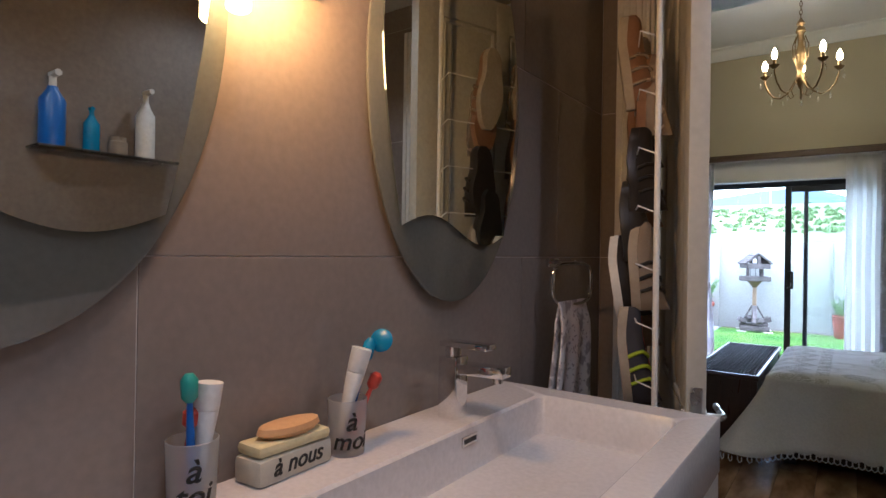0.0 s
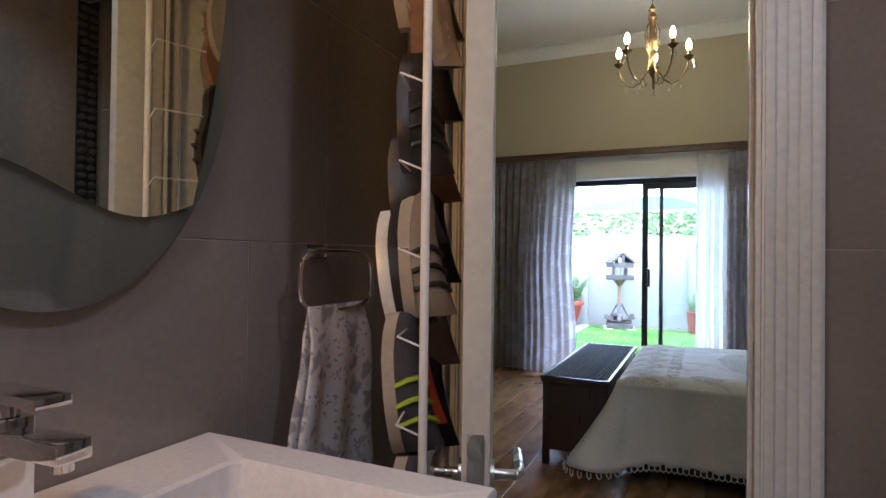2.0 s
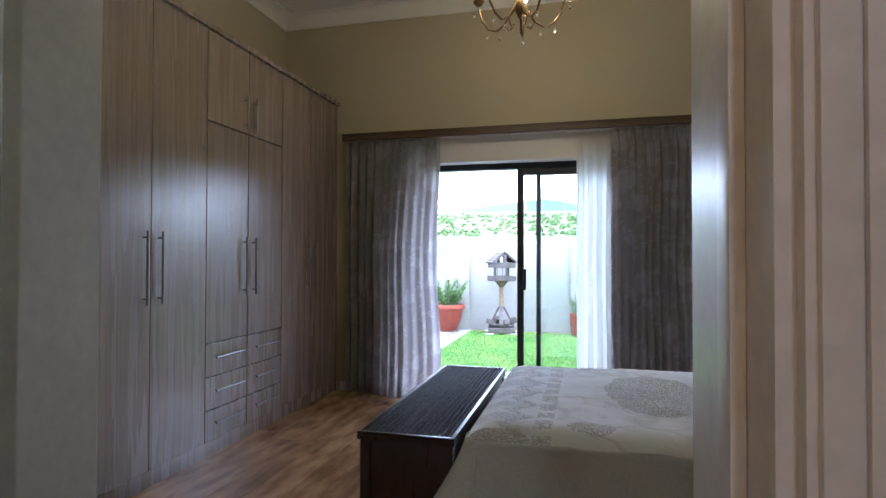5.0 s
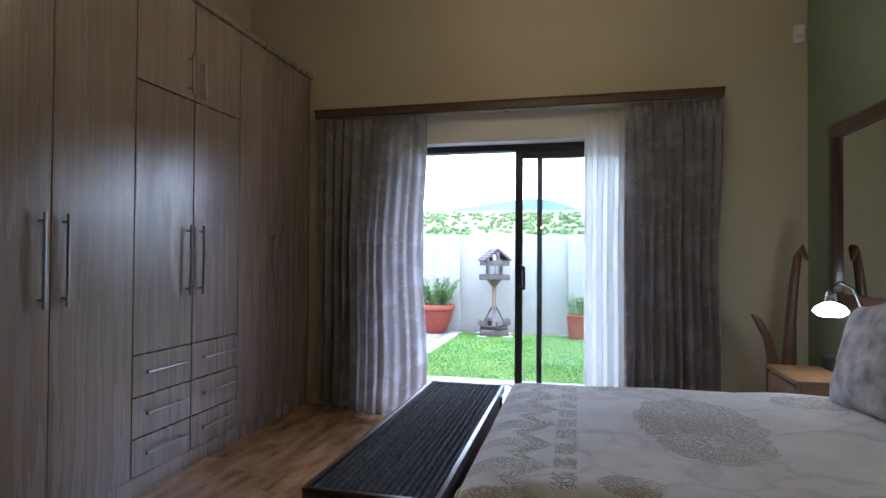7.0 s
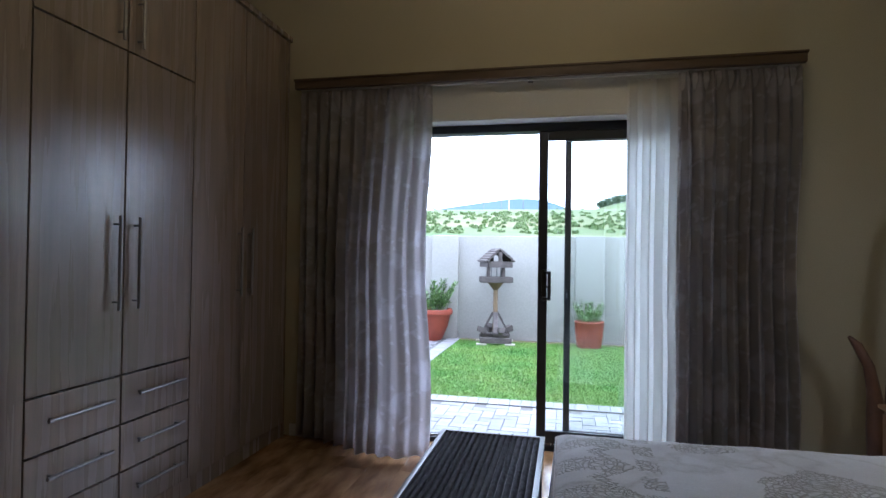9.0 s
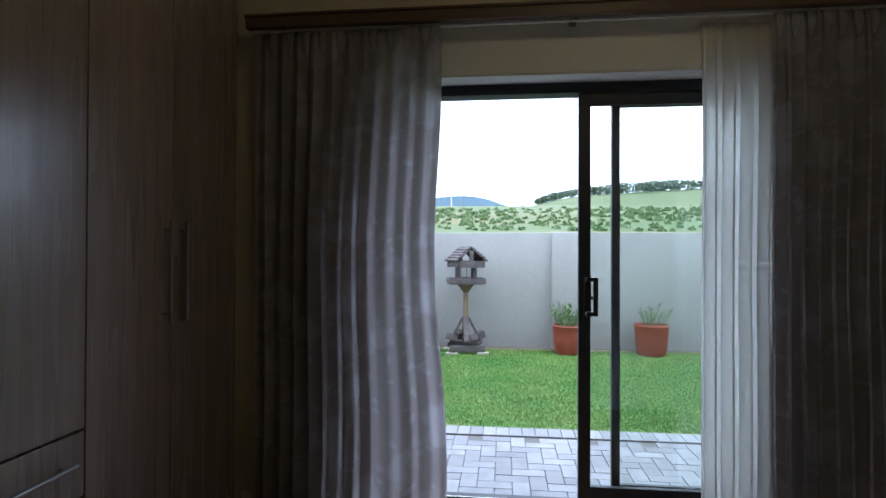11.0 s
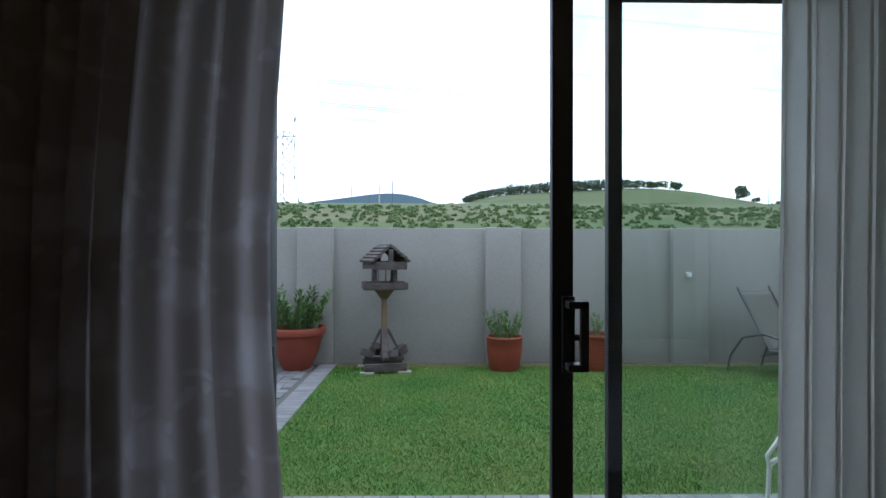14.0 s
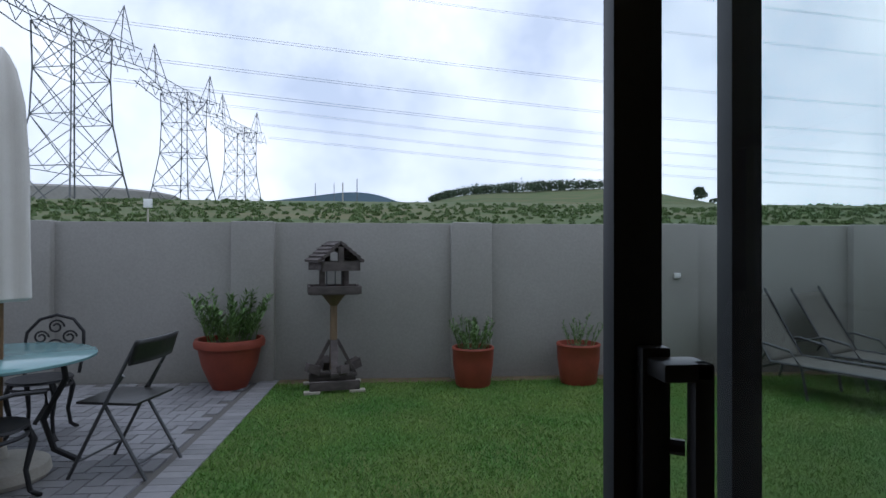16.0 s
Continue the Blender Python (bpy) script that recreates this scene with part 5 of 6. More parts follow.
for s, yy in ((1, 0.0), (-1, -TH)):
    bm = BM()
    tube(bm, [(LEN - 0.06, yy, 0.85), (LEN - 0.06, yy + s * 0.05, 0.85), (LEN - 0.075, yy + s * 0.055, 0.85), (LEN - 0.185, yy + s * 0.055, 0.85)], 0.0095, 12)
    tube(bm, [(LEN - 0.06, yy, 0.85), (LEN - 0.06, yy + s * 0.008, 0.85)], 0.026, 20)
    part("lever_handle", bm, M_STEEL, dl, "brushed steel lever handle")
for z in (0.25, 1.05, 1.8):
    part("hinge", tube(BM(), [(-0.004, -TH - 0.004, z - 0.05), (-0.004, -TH - 0.004, z + 0.05)], 0.006, 10), M_STEEL, dl)

rack = thing("shoe_rack", (HX, HY, 0), leaf_turn, "white wire shoe rack hanging over the door", "shoe rack")
RY = -TH - 0.075
for lx in (LEN - 0.05, 0.25):
    part("post", tube(BM(), [(lx, -TH + 0.02, DHH + 0.006), (lx, RY, DHH + 0.004), (lx, RY, 0.35)], 0.0085, 10), M_WHITEPL, rack)
for i in range(10):
    z = 0.42 + i * 0.165
    part("shoe_bar", tube(BM(), [(LEN - 0.05, RY, z), (LEN - 0.05, RY - 0.05, z + 0.02), (0.25, RY - 0.05, z + 0.02), (0.25, RY, z)], 0.0022, 6), M_WHITEPL, rack)

M_SOLE = mat("cream_rubber_sole", (0.42, 0.38, 0.32), 0.7, 0, (0.32, 0.28, 0.23), 15, 0.6, 0.2)
M_SHOEB = mat("black_leather", (0.02, 0.018, 0.018), 0.35, 0, (0.035, 0.03, 0.03), 25, 0.5, 0.2)
M_SHOEN = mat("navy_mesh", (0.045, 0.045, 0.06), 0.8, 0, (0.07, 0.07, 0.085), 40, 0.6, 0.3, 300)
M_TAN = mat("tan_leather", (0.27, 0.15, 0.085), 0.5, 0, (0.2, 0.1, 0.055), 14, 0.6, 0.2)
M_GOLD = mat("silver_gold_leather", (0.6, 0.5, 0.42), 0.25, 0.7, None, 20, 0.4, 0.2)
M_LIME = mat("lime_trim", (0.45, 0.6, 0.02), 0.5)
M_BEIGE = mat("beige_canvas", (0.3, 0.25, 0.2), 0.85, 0, None, 20, 0.4, 0.3, 250)


def shoe(lx, ly, z, tilt, length, upper, sole, accent, label):
    """A shoe hung toe up, sole turned away from the door."""
    sh = thing("shoe", (0, 0, 0), 0, label, "shoe", "shoes on the rack")
    sh.matrix_basis = pose(HX, HY, 0, 0, 0, leaf_turn) @ pose(lx, ly + 0.03, z, 0, 0, 0) @ pose(0, 0, 0, tilt, 0, 0)

    def half(t):
        return 0.5 * 0.092 * (0.72 + 0.3 * math.sin(math.pi * min(1, t * 1.1)) - 0.13 * math.cos(t * 9)) * min(1, (t * 9 + 0.25)) ** 0.5 * min(1, ((1 - t) * 7 + 0.12)) ** 0.5
    bm = BM()
    N = 18
    for th0, th1 in ((-0.012, 0.014),):
        a, b = [], []
        for i in range(N + 1):
            t = i / N
            w = half(t)
            bend = 0.03 * max(0, t - 0.65) ** 1.5 * 3
            a.append([bm.verts.new((s * w, y + bend, t * length)) for s, y in ((-1, th0), (1, th0), (1.03, (th0 + th1) / 2), (1, th1), (-1, th1), (-1.03, (th0 + th1) / 2))])
        for p, q in zip(a, a[1:]):
            for k in range(6):
                bm.faces.new((p[k], p[(k + 1) % 6], q[(k + 1) % 6], q[k]))
        bm.faces.new(a[0][::-1])
        bm.faces.new(a[-1])
    part("sole", bm, sole, sh)
    bm = BM()
    rr = []
    for i in range(N + 1):
        t = i / N
        w = half(t) * 0.96
        bend = 0.03 * max(0, t - 0.65) ** 1.5 * 3
        hgt = 0.062 * (1 - t) ** 0.5 * (1 - 0.25 * math.sin(math.pi * t)) + 0.022
        rr.append([bm.verts.new((w * math.cos(math.pi * k / 8), 0.0145 + bend + hgt * math.sin(math.pi * k / 8) ** 0.8, t * length)) for k in range(9)])
    for p, q in zip(rr, rr[1:]):
        for k in range(8):
            bm.faces.new((p[k], p[k + 1], q[k + 1], q[k]))
    bm.faces.new(rr[0][::-1])
    bm.faces.new(rr[-1])
    part("upper", bm, upper, sh)
    if accent:
        for t in (0.22, 0.36, 0.5):
            w = half(t)
            hgt = 0.062 * (1 - t) ** 0.5 * (1 - 0.25 * math.sin(math.pi * t)) + 0.025
            pts = [(w * 0.99 * math.cos(math.pi * k / 8), 0.0145 + hgt * math.sin(math.pi * k / 8) ** 0.8, t * length + 0.012 * math.sin(k)) for k in range(9)]
            part("strap", tube(BM(), pts, 0.006, 6), accent, sh)


SX = LEN - 0.2
shoe(SX - 0.01, RY - 0.1, 1.74, 8, 0.29, M_TAN, M_SOLE, M_GOLD, "brown sandal with cream sole and metallic straps")
shoe(SX - 0.02, RY - 0.07, 1.66, 0, 0.25, M_GOLD, M_TAN, None, "metallic flat shoe with tan sole")
shoe(SX, RY - 0.085, 1.42, 4, 0.26, M_SHOEB, M_SHOEB, M_SHOEB, "black leather ankle boot with buckles")
shoe(SX - 0.02, RY - 0.1, 1.27, 6, 0.25, M_SHOEB, M_BLACK, None, "plain black leather flat shoe")
shoe(SX + 0.0, RY - 0.075, 1.12, 5, 0.27, M_BEIGE, M_SOLE, M_SHOEB, "beige canvas lace-up shoe with pale sole")
shoe(SX - 0.05, RY - 0.12, 1.09, 9, 0.26, M_SHOEB, M_WHITEPL, None, "black trainer with white sole edge")
shoe(SX + 0.015, RY - 0.095, 0.84, 7, 0.29, M_SHOEN, M_SOLE, M_LIME, "navy running shoe with lime straps and cream sole")
shoe(SX - 0.07, RY - 0.1, 0.87, 5, 0.25, M_RED, M_RED, None, "red shoe behind the running shoe")
shoe(SX + 0.005, RY - 0.085, 0.55, 5, 0.28, M_SHOEN, M_SOLE, M_WHITEPL, "dark trainer with white straps at rack bottom")
for i, (mt, sl) in enumerate(((M_GOLD, M_SOLE), (M_SHOEB, M_TAN), (M_TAN, M_SHOEB), (M_SHOEB, M_SHOEB), (M_BEIGE, M_SOLE), (M_SHOEB, M_LIME))):
    shoe(SX - 0.2, RY - 0.08, 1.78 - i * 0.2, 4, 0.25, mt, sl, None, "worn shoe hanging further along the rack")

# ---------------- things that show in the mirrors ----------------
gs = thing("glass_shelf", (0, 0, 0), 0, "glass wall shelf on chrome brackets with bottles", "shelf")
part("glass_plate", box(BM(), 1.30, EX - 0.002, 0.93, 1.45, 1.640, 1.648, 0.002), M_CRYSTAL, gs)
for y in (1.0, 1.38):
    part("bracket", tube(BM(), [(EX, y, 1.636), (1.33, y, 1.636)], 0.0038), M_CHROME, gs)


def bottle(y, h, r, m, top, label):
    b = thing("bottle", (1.355, y, 1.6485), 0, label, "bottle", "bottles on the shelf")
    part("body", lathe(BM(), [(0, 0), (r, 0.002), (r, h * 0.62), (r * 0.45, h * 0.76), (r * 0.4, h * 0.8), (0, h * 0.8)], 20), m, b)
    bm = BM()
    tube(bm, [(0, 0, h * 0.8), (0, 0, h * 0.93)], r * 0.3, 10)
    tube(bm, [(0.012, 0, h * 0.96), (-0.05 if top is M_WHITEPL else -0.01, 0, h * 0.96)], r * 0.3, 8)
    part("pump", bm, top, b)


bottle(0.99, 0.27, 0.042, M_BLUE, M_WHITEPL, "blue spray bottle with white trigger")
bottle(1.12, 0.17, 0.028, M_CYAN, M_CYAN, "slim light blue plastic bottle")
bottle(1.32, 0.28, 0.036, M_WHITEPL, M_WHITEPL, "white pump lotion bottle")
solid("glass_jar", lathe(BM(), [(0, 0), (0.035, 0.002), (0.035, 0.05), (0.03, 0.055), (0.03, 0.07), (0, 0.07)], 20), M_BEIGE, "small jar on the glass shelf", "jar", loc=(1.355, 1.215, 1.6485))
shw = thing("shower_head", (0, 0, 0), 0, "square rain shower head on wall arm", "shower")
part("arm", tube(BM(), [(EX, 2.2, 2.3), (1.15, 2.2, 2.3), (1.13, 2.2, 2.26)], 0.011), M_CHROME, shw)
part("rose", box(BM(), 1.02, 1.24, 2.09, 2.31, 2.246, 2.26, 0.003), M_TUBEGREY, shw)
g = setting("window_shower_screen", box(BM(), 1.0, EX - 0.001, 1.78, 1.788, 0.02, 2.0, 0.001), glass("shower_glass", (0.86, 0.95, 0.92)), "clear glass shower screen")
peb = thing("pebble_strip", (EX, 2.42, 0), 0, "dark pebble mosaic strip on shower wall", "mosaic")
part("backing", box(BM(), -0.006, -0.0005, -0.045, 0.045, 0.001, BCEIL - 0.001), M_BLACK, peb)
bm = BM()
rnd = random.Random(4)
for i in range(70):
    for s in (-0.022, 0.022):
        lathe(bm, [(0, -0.014), (0.018, -0.007), (0.02, 0.004), (0.0, 0.014)], 7, (-0.008, s + rnd.uniform(-0.006, 0.006), 0.03 + i * 0.036), (0.4, 1))
o = part("pebbles", bm, M_TUBEGREY, peb)
tagged(o, kind="stuff")
for dx, dy in DOWNLIGHTS:
    dn = thing("downlight", (dx, dy, BCEIL), 0, "small lit recessed ceiling downlight", "downlight", "bathroom downlights")
    part("rim", lathe(BM(), [(0.032, -0.001), (0.045, -0.001), (0.045, -0.006), (0.03, -0.005)], 24), M_WHITEPL, dn)
    part("bulb", lathe(BM(), [(0, -0.0045), (0.028, -0.0045), (0.028, -0.002), (0, -0.002)], 20), M_SPOT, dn, "glowing bulb face")

# ---------------- garden things ----------------
def leafy(centres, size, leaf, count, rnd, up=0.4):
    """Vertices and faces of clumps of small leaves: count leaves round each centre."""
    vs, fs = [], []
    for (cx, cy, cz), s in zip(centres, size):
        for _ in range(count):
            a, b = rnd.uniform(0, math.tau), rnd.uniform(-1, 1)
            r = s * rnd.uniform(0.35, 1) ** 0.6
            q = math.sqrt(1 - b * b)
            p = Vector((cx + r * q * math.cos(a), cy + r * q * math.sin(a), cz + 0.75 * r * b))
            d = Vector((rnd.uniform(-1, 1), rnd.uniform(-1, 1), rnd.uniform(-1, 1) + up)).normalized()
            e = d.cross(Vector((rnd.uniform(-1, 1), rnd.uniform(-1, 1), 0.3))).normalized()
            L = leaf * rnd.uniform(0.6, 1.3)
            k = len(vs)
            vs += [p - d * L * 0.5, p + e * L * 0.28, p + d * L * 0.5, p - e * L * 0.28]
            fs.append((k, k + 1, k + 2, k + 3))
    return vs, fs


def pot(x, y, r, h, kind, seed, label):
    pt = thing("plant_pot", (x, y, GZ), 0, label, "plant pot", "potted plants along the garden wall")
    if kind == "wide":
        prof = [(0, 0), (r * 0.5, 0), (r * 0.56, h * 0.08), (r * 0.8, h * 0.45), (r * 0.92, h * 0.82), (r * 1.02, h * 0.84), (r * 1.04, h * 0.93), (r * 1.0, h), (r * 0.9, h), (r * 0.86, h * 0.86), (0, h * 0.86)]
    else:
        prof = [(0, 0), (r * 0.8, 0), (r * 0.84, h * 0.04), (r * 0.97, h * 0.6), (r, h * 0.94), (r * 1.03, h * 0.96), (r, h), (r * 0.92, h), (r * 0.88, h * 0.88), (0, h * 0.88)]
    part("pot", lathe(BM(), prof, 40), M_TERRA, pt)
    part("soil", lathe(BM(), [(0, h * 0.885), (r * 0.86, h * 0.887), (r * 0.5, h * 0.9), (0, h * 0.91)], 24), M_EARTH, pt)
    rnd = random.Random(seed)
    vs, fs = [], []
    stems = BM()
    n = 54 if kind == "wide" else (36 if seed == 2 else 13)
    for i in range(n):
        a, rr = rnd.uniform(0, math.tau), r * 0.75 * rnd.uniform(0.1, 1)
        base = Vector((rr * math.cos(a), rr * math.sin(a), h * 0.88))
        lean = Vector((math.cos(a) * rnd.uniform(0.1, 0.6), math.sin(a) * rnd.uniform(0.1, 0.6), 1)).normalized()
        ht = r * rnd.uniform(0.8, 1.9) * (1.0 if seed != 3 else 1.05)
        pts = [base + lean * ht * t + Vector((0, 0, -0.12 * ht * t * t)) for t in (0, 0.35, 0.7, 1)]
        tube(stems, pts, [0.004, 0.0035, 0.003, 0.0015], 5)
        m = int((38 if kind == "wide" else 26) * ht / (r * 1.3))
        for k in range(m):
            t = 0.2 + 0.8 * k / m
            p = base + lean * ht * t + Vector((0, 0, -0.12 * ht * t * t))
            d = Vector((rnd.uniform(-1, 1), rnd.uniform(-1, 1), rnd.uniform(0.2, 1.1))).normalized()
            e = d.cross(Vector((0.2, 0.3, 1))).normalized()
            L = rnd.uniform(0.05, 0.1) if kind == "wide" else rnd.uniform(0.03, 0.06)
            j = len(vs)
            vs += [p, p + d * L * 0.5 + e * L * 0.12, p + d * L, p + d * L * 0.5 - e * L * 0.12]
            fs.append((j, j + 1, j + 2, j + 3))
    part("stems", stems, M_LEAF, pt)
    ob = new("foliage", raw("foliage", vs, fs, M_LEAF))
    ob.parent = pt
    tagged(ob, "small green herb leaves")


pot(-1.86, 12.42, 0.335, 0.5, "wide", 1, "wide terracotta pot with tall leafy green herb")
pot(0.63, 12.33, 0.215, 0.4, "tall", 2, "terracotta pot with bushy rosemary-like herb")
pot(1.76, 12.36, 0.225, 0.42, "tall", 3, "terracotta pot with sparse green seedling")

# bird feeder
bf = thing("bird_feeder", (-0.8, 12.3, GZ), 10, "weathered wooden bird table with slatted roof on post", "bird feeder")
part("base_plank", box(BM(), -0.31, 0.31, -0.3, -0.24, 0.03, 0.12, 0.004), M_GREYWOOD, bf)
part("base_plank", box(BM(), -0.31, 0.31, 0.24, 0.3, 0.03, 0.12, 0.004), M_GREYWOOD, bf)
part("base_plank", box(BM(), -0.3, 0.3, -0.05, 0.05, 0.121, 0.16, 0.004), M_GREYWOOD, bf)
part("base_plank", box(BM(), -0.05, 0.05, -0.3, 0.3, 0.161, 0.2, 0.004), M_GREYWOOD, bf)
for x in (-0.28, 0.28):
    for y in (-0.27, 0.27):
        part("foot_stone", box(BM(), x - 0.1, x + 0.1, y - 0.05, y + 0.05, 0, 0.029, 0.008), M_CONCRETE, bf, "pale stone under the base")
part("post", tube(BM(), [(0, 0, 0.2), (0, 0, 0.9)], [0.052, 0.046], 12), M_POLEWOOD, bf)
for a in range(4):
    c, s = math.cos(radians(90 * a)), math.sin(radians(90 * a))
    part("brace", beam(BM(), (c * 0.28, s * 0.28, 0.15), (c * 0.05, s * 0.05, 0.5), 0.09, 0.035, 0.003), M_GREYWOOD, bf)
for a in (20, 110, 200, 290):
    c, s = math.cos(radians(a)), math.sin(radians(a))
    part("loose_block", beam(BM(), (c * 0.2, s * 0.2, 0.2), (c * 0.36, s * 0.36, 0.25), 0.12, 0.09, 0.006), M_GREYWOOD, bf)
part("cone", lathe(BM(), [(0, 0.86), (0.05, 0.87), (0.12, 0.95), (0.17, 0.985), (0, 0.99)], 16), M_POLEWOOD, bf)
part("tray", box(BM(), -0.3, 0.3, -0.25, 0.25, 0.991, 1.02, 0.003), M_GREYWOOD, bf)
for a, b, c, d in ((-0.33, 0.33, -0.29, -0.26), (-0.33, 0.33, 0.26, 0.29), (-0.33, -0.3, -0.26, 0.26), (0.3, 0.33, -0.26, 0.26)):
    part("tray_edge", box(BM(), a, b, c, d, 1.0, 1.08, 0.004), M_GREYWOOD, bf)
for x in (-0.15, 0.15):
    for y in (-0.13, 0.13):
        part("corner_post", box(BM(), x - 0.03, x + 0.03, y - 0.03, y + 0.03, 1.021, 1.33, 0.003), M_GREYWOOD, bf)
TURN = Matrix.Rotation(radians(104), 4, "Z")
for y in (-0.25, 0.225):
    part("eave_board", box(BM(), -0.3, 0.3, y, y + 0.025, 1.25, 1.335, 0.004, TURN), M_GREYWOOD, bf)
for s in (-0.3, 0.276):
    g_ = part("gable", box(BM(), s, s + 0.024, -0.25, 0.25, 1.24, 1.33, 0.003, TURN), M_GREYWOOD, bf)
    part("gable_strut", box(BM(), s, s + 0.024, -0.035, 0.035, 1.331, 1.48, 0.003, TURN), M_GREYWOOD, g_)
for s in (-1, 1):
    for i in range(5):
        t = i / 4
        y0, z0 = s * (0.25 - 0.22 * t), 1.345 + 0.155 * t
        rot = Matrix.Rotation(radians(104), 4, "Z") @ Matrix.Translation((0, y0, z0)) @ Matrix.Rotation(radians(-s * 22), 4, "X")
        part("roof_slat", box(BM(), -0.31 + 0.02 * math.sin(5 * i), 0.3 + 0.02 * math.sin(3 * i), -0.05, 0.05, 0, 0.022, 0.003, rot), M_GREYWOOD, bf)
bf.scale = (0.78, 0.78, 0.965)
part("seed_feeder", box(BM(), -0.2, 0.02, -0.12, -0.02, 1.021, 1.06, 0.01), M_RED, bf, "red seed tray")
for x in (-0.09, 0.02, 0.1):
    part("feeder_wire", tube(BM(), [(x, 0, 1.021), (x, 0, 1.3)], 0.008), M_TUBEGREY, bf)

# folding chair
fc = thing("folding_chair", (-1.87, 10.27, GZ), 12, "grey steel folding chair with dark seat", "folding chair")
for s in (-0.21, 0.21):
    part("front_leg", tube(BM(), [(s, -0.24, 0.0), (s, 0.0, 0.46), (s, 0.2, 0.84)], 0.011, 8), M_TUBEGREY, fc)
    part("rear_leg", tube(BM(), [(s * 0.9, 0.25, 0.0), (s * 0.9, -0.02, 0.45), (s * 0.9, 0.1, 0.63)], 0.011, 8), M_TUBEGREY, fc)
part("stretcher", tube(BM(), [(-0.21, -0.19, 0.1), (0.21, -0.19, 0.1)], 0.008), M_TUBEGREY, fc)
part("stretcher", tube(BM(), [(-0.19, 0.2, 0.1), (0.19, 0.2, 0.1)], 0.008), M_TUBEGREY, fc)
part("seat", box(BM(), -0.2, 0.2, -0.2, 0.19, 0.45, 0.468, 0.008), M_BLACK, fc)


def backf(u, v):
    return Vector(((u - 0.5) * 0.44, 0.15 + 0.05 * v + 0.03 * math.sin(math.pi * u), 0.7 + 0.15 * v))


o = part("backrest", grid(BM(), 14, 4, backf), M_BLACK, fc)
md = o.modifiers.new("thickness", "SOLIDIFY")
md.thickness = 0.012
fc.matrix_basis = pose(-1.872, 10.275, GZ, 0, 0, -100)


def iron_chair(x, y, rz):
    ic = thing("cast_iron_chair", (x, y, GZ), rz, "black ornate cast iron garden chair beside table", "garden chair", "cast iron garden chairs")
    bm = BM()
    lathe(bm, [(0, 0.41), (0.2, 0.41), (0.215, 0.42), (0.21, 0.432), (0.15, 0.428), (0, 0.426)], 28)
    part("seat", bm, M_BLACKIRON, ic)
    part("seat_ring", tube(BM(), [(0.2 * math.cos(a), 0.2 * math.sin(a), 0.375) for a in [k * math.tau / 24 for k in range(25)]], 0.012, 6, False), M_BLACKIRON, ic)
    for a in (45, 135, 225, 315):
        c, s = math.cos(radians(a)), math.sin(radians(a))
        part("leg", tube(BM(), [(c * 0.19, s * 0.19, 0.41), (c * 0.225, s * 0.225, 0.33), (c * 0.19, s * 0.19, 0.16), (c * 0.21, s * 0.21, 0.04), (c * 0.26, s * 0.26, 0.0)], [0.022, 0.02, 0.014, 0.014, 0.016], 8), M_BLACKIRON, ic)
    part("back_frame", tube(BM(), [(-0.19, 0.19, 0.42), (-0.21, 0.22, 0.6), (-0.2, 0.25, 0.74), (-0.12, 0.27, 0.84), (0, 0.275, 0.875), (0.12, 0.27, 0.84), (0.2, 0.25, 0.74), (0.21, 0.22, 0.6), (0.19, 0.19, 0.42)], 0.013, 8), M_BLACKIRON, ic)
    for cx, cz, r in ((0, 0.78, 0.06), (-0.1, 0.7, 0.055), (0.1, 0.7, 0.055), (0, 0.62, 0.07), (-0.12, 0.56, 0.045), (0.12, 0.56, 0.045), (0, 0.5, 0.05)):
        pts = []
        for k in range(19):
            a = k * 0.5
            q = r * (1 - k / 26)
            pts.append((cx + q * math.cos(a), 0.2 + (cz - 0.45) * 0.17, cz + q * math.sin(a)))
        part("scroll", tube(BM(), pts, 0.008, 6), M_BLACKIRON, ic)
    for s in (-1, 1):
        part("arm", tube(BM(), [(s * 0.2, 0.22, 0.62), (s * 0.24, 0.05, 0.63), (s * 0.25, -0.14, 0.6), (s * 0.23, -0.17, 0.52), (s * 0.2, -0.12, 0.42)], 0.012, 8), M_BLACKIRON, ic)


iron_chair(-2.83, 10.98, 8)
iron_chair(-2.38, 9.74, 168)
gt = thing("garden_table", (-2.68, 10.18, GZ), 0, "round teal topped garden table on iron legs", "table")
part("table_top", lathe(BM(), [(0, 0.70), (0.58, 0.70), (0.6, 0.708), (0.6, 0.722), (0.585, 0.73), (0.04, 0.73), (0, 0.73)], 56), M_TABLE, gt)
for a in (30, 120, 210, 300):
    c, s = math.cos(radians(a)), math.sin(radians(a))
    part("leg", tube(BM(), [(c * 0.4, s * 0.4, 0.70), (c * 0.42, s * 0.42, 0.55), (c * 0.3, s * 0.3, 0.3), (c * 0.36, s * 0.36, 0.1), (c * 0.5, s * 0.5, 0.0)], 0.02, 8), M_BLACKIRON, gt)
ub = thing("garden_umbrella", (-2.55, 10.12, GZ), 0, "closed cream canvas umbrella on wooden pole", "umbrella")
part("base", lathe(BM(), [(0, 0), (0.25, 0), (0.27, 0.03), (0.26, 0.09), (0.2, 0.12), (0.05, 0.13), (0.04, 0.2), (0, 0.2)], 32), M_CONCRETE, ub, "pale round concrete base")
part("pole", tube(BM(), [(0, 0, 0.2), (0, 0, 2.56)], 0.022, 12), M_PINE, ub)
bm = BM()
rs = []
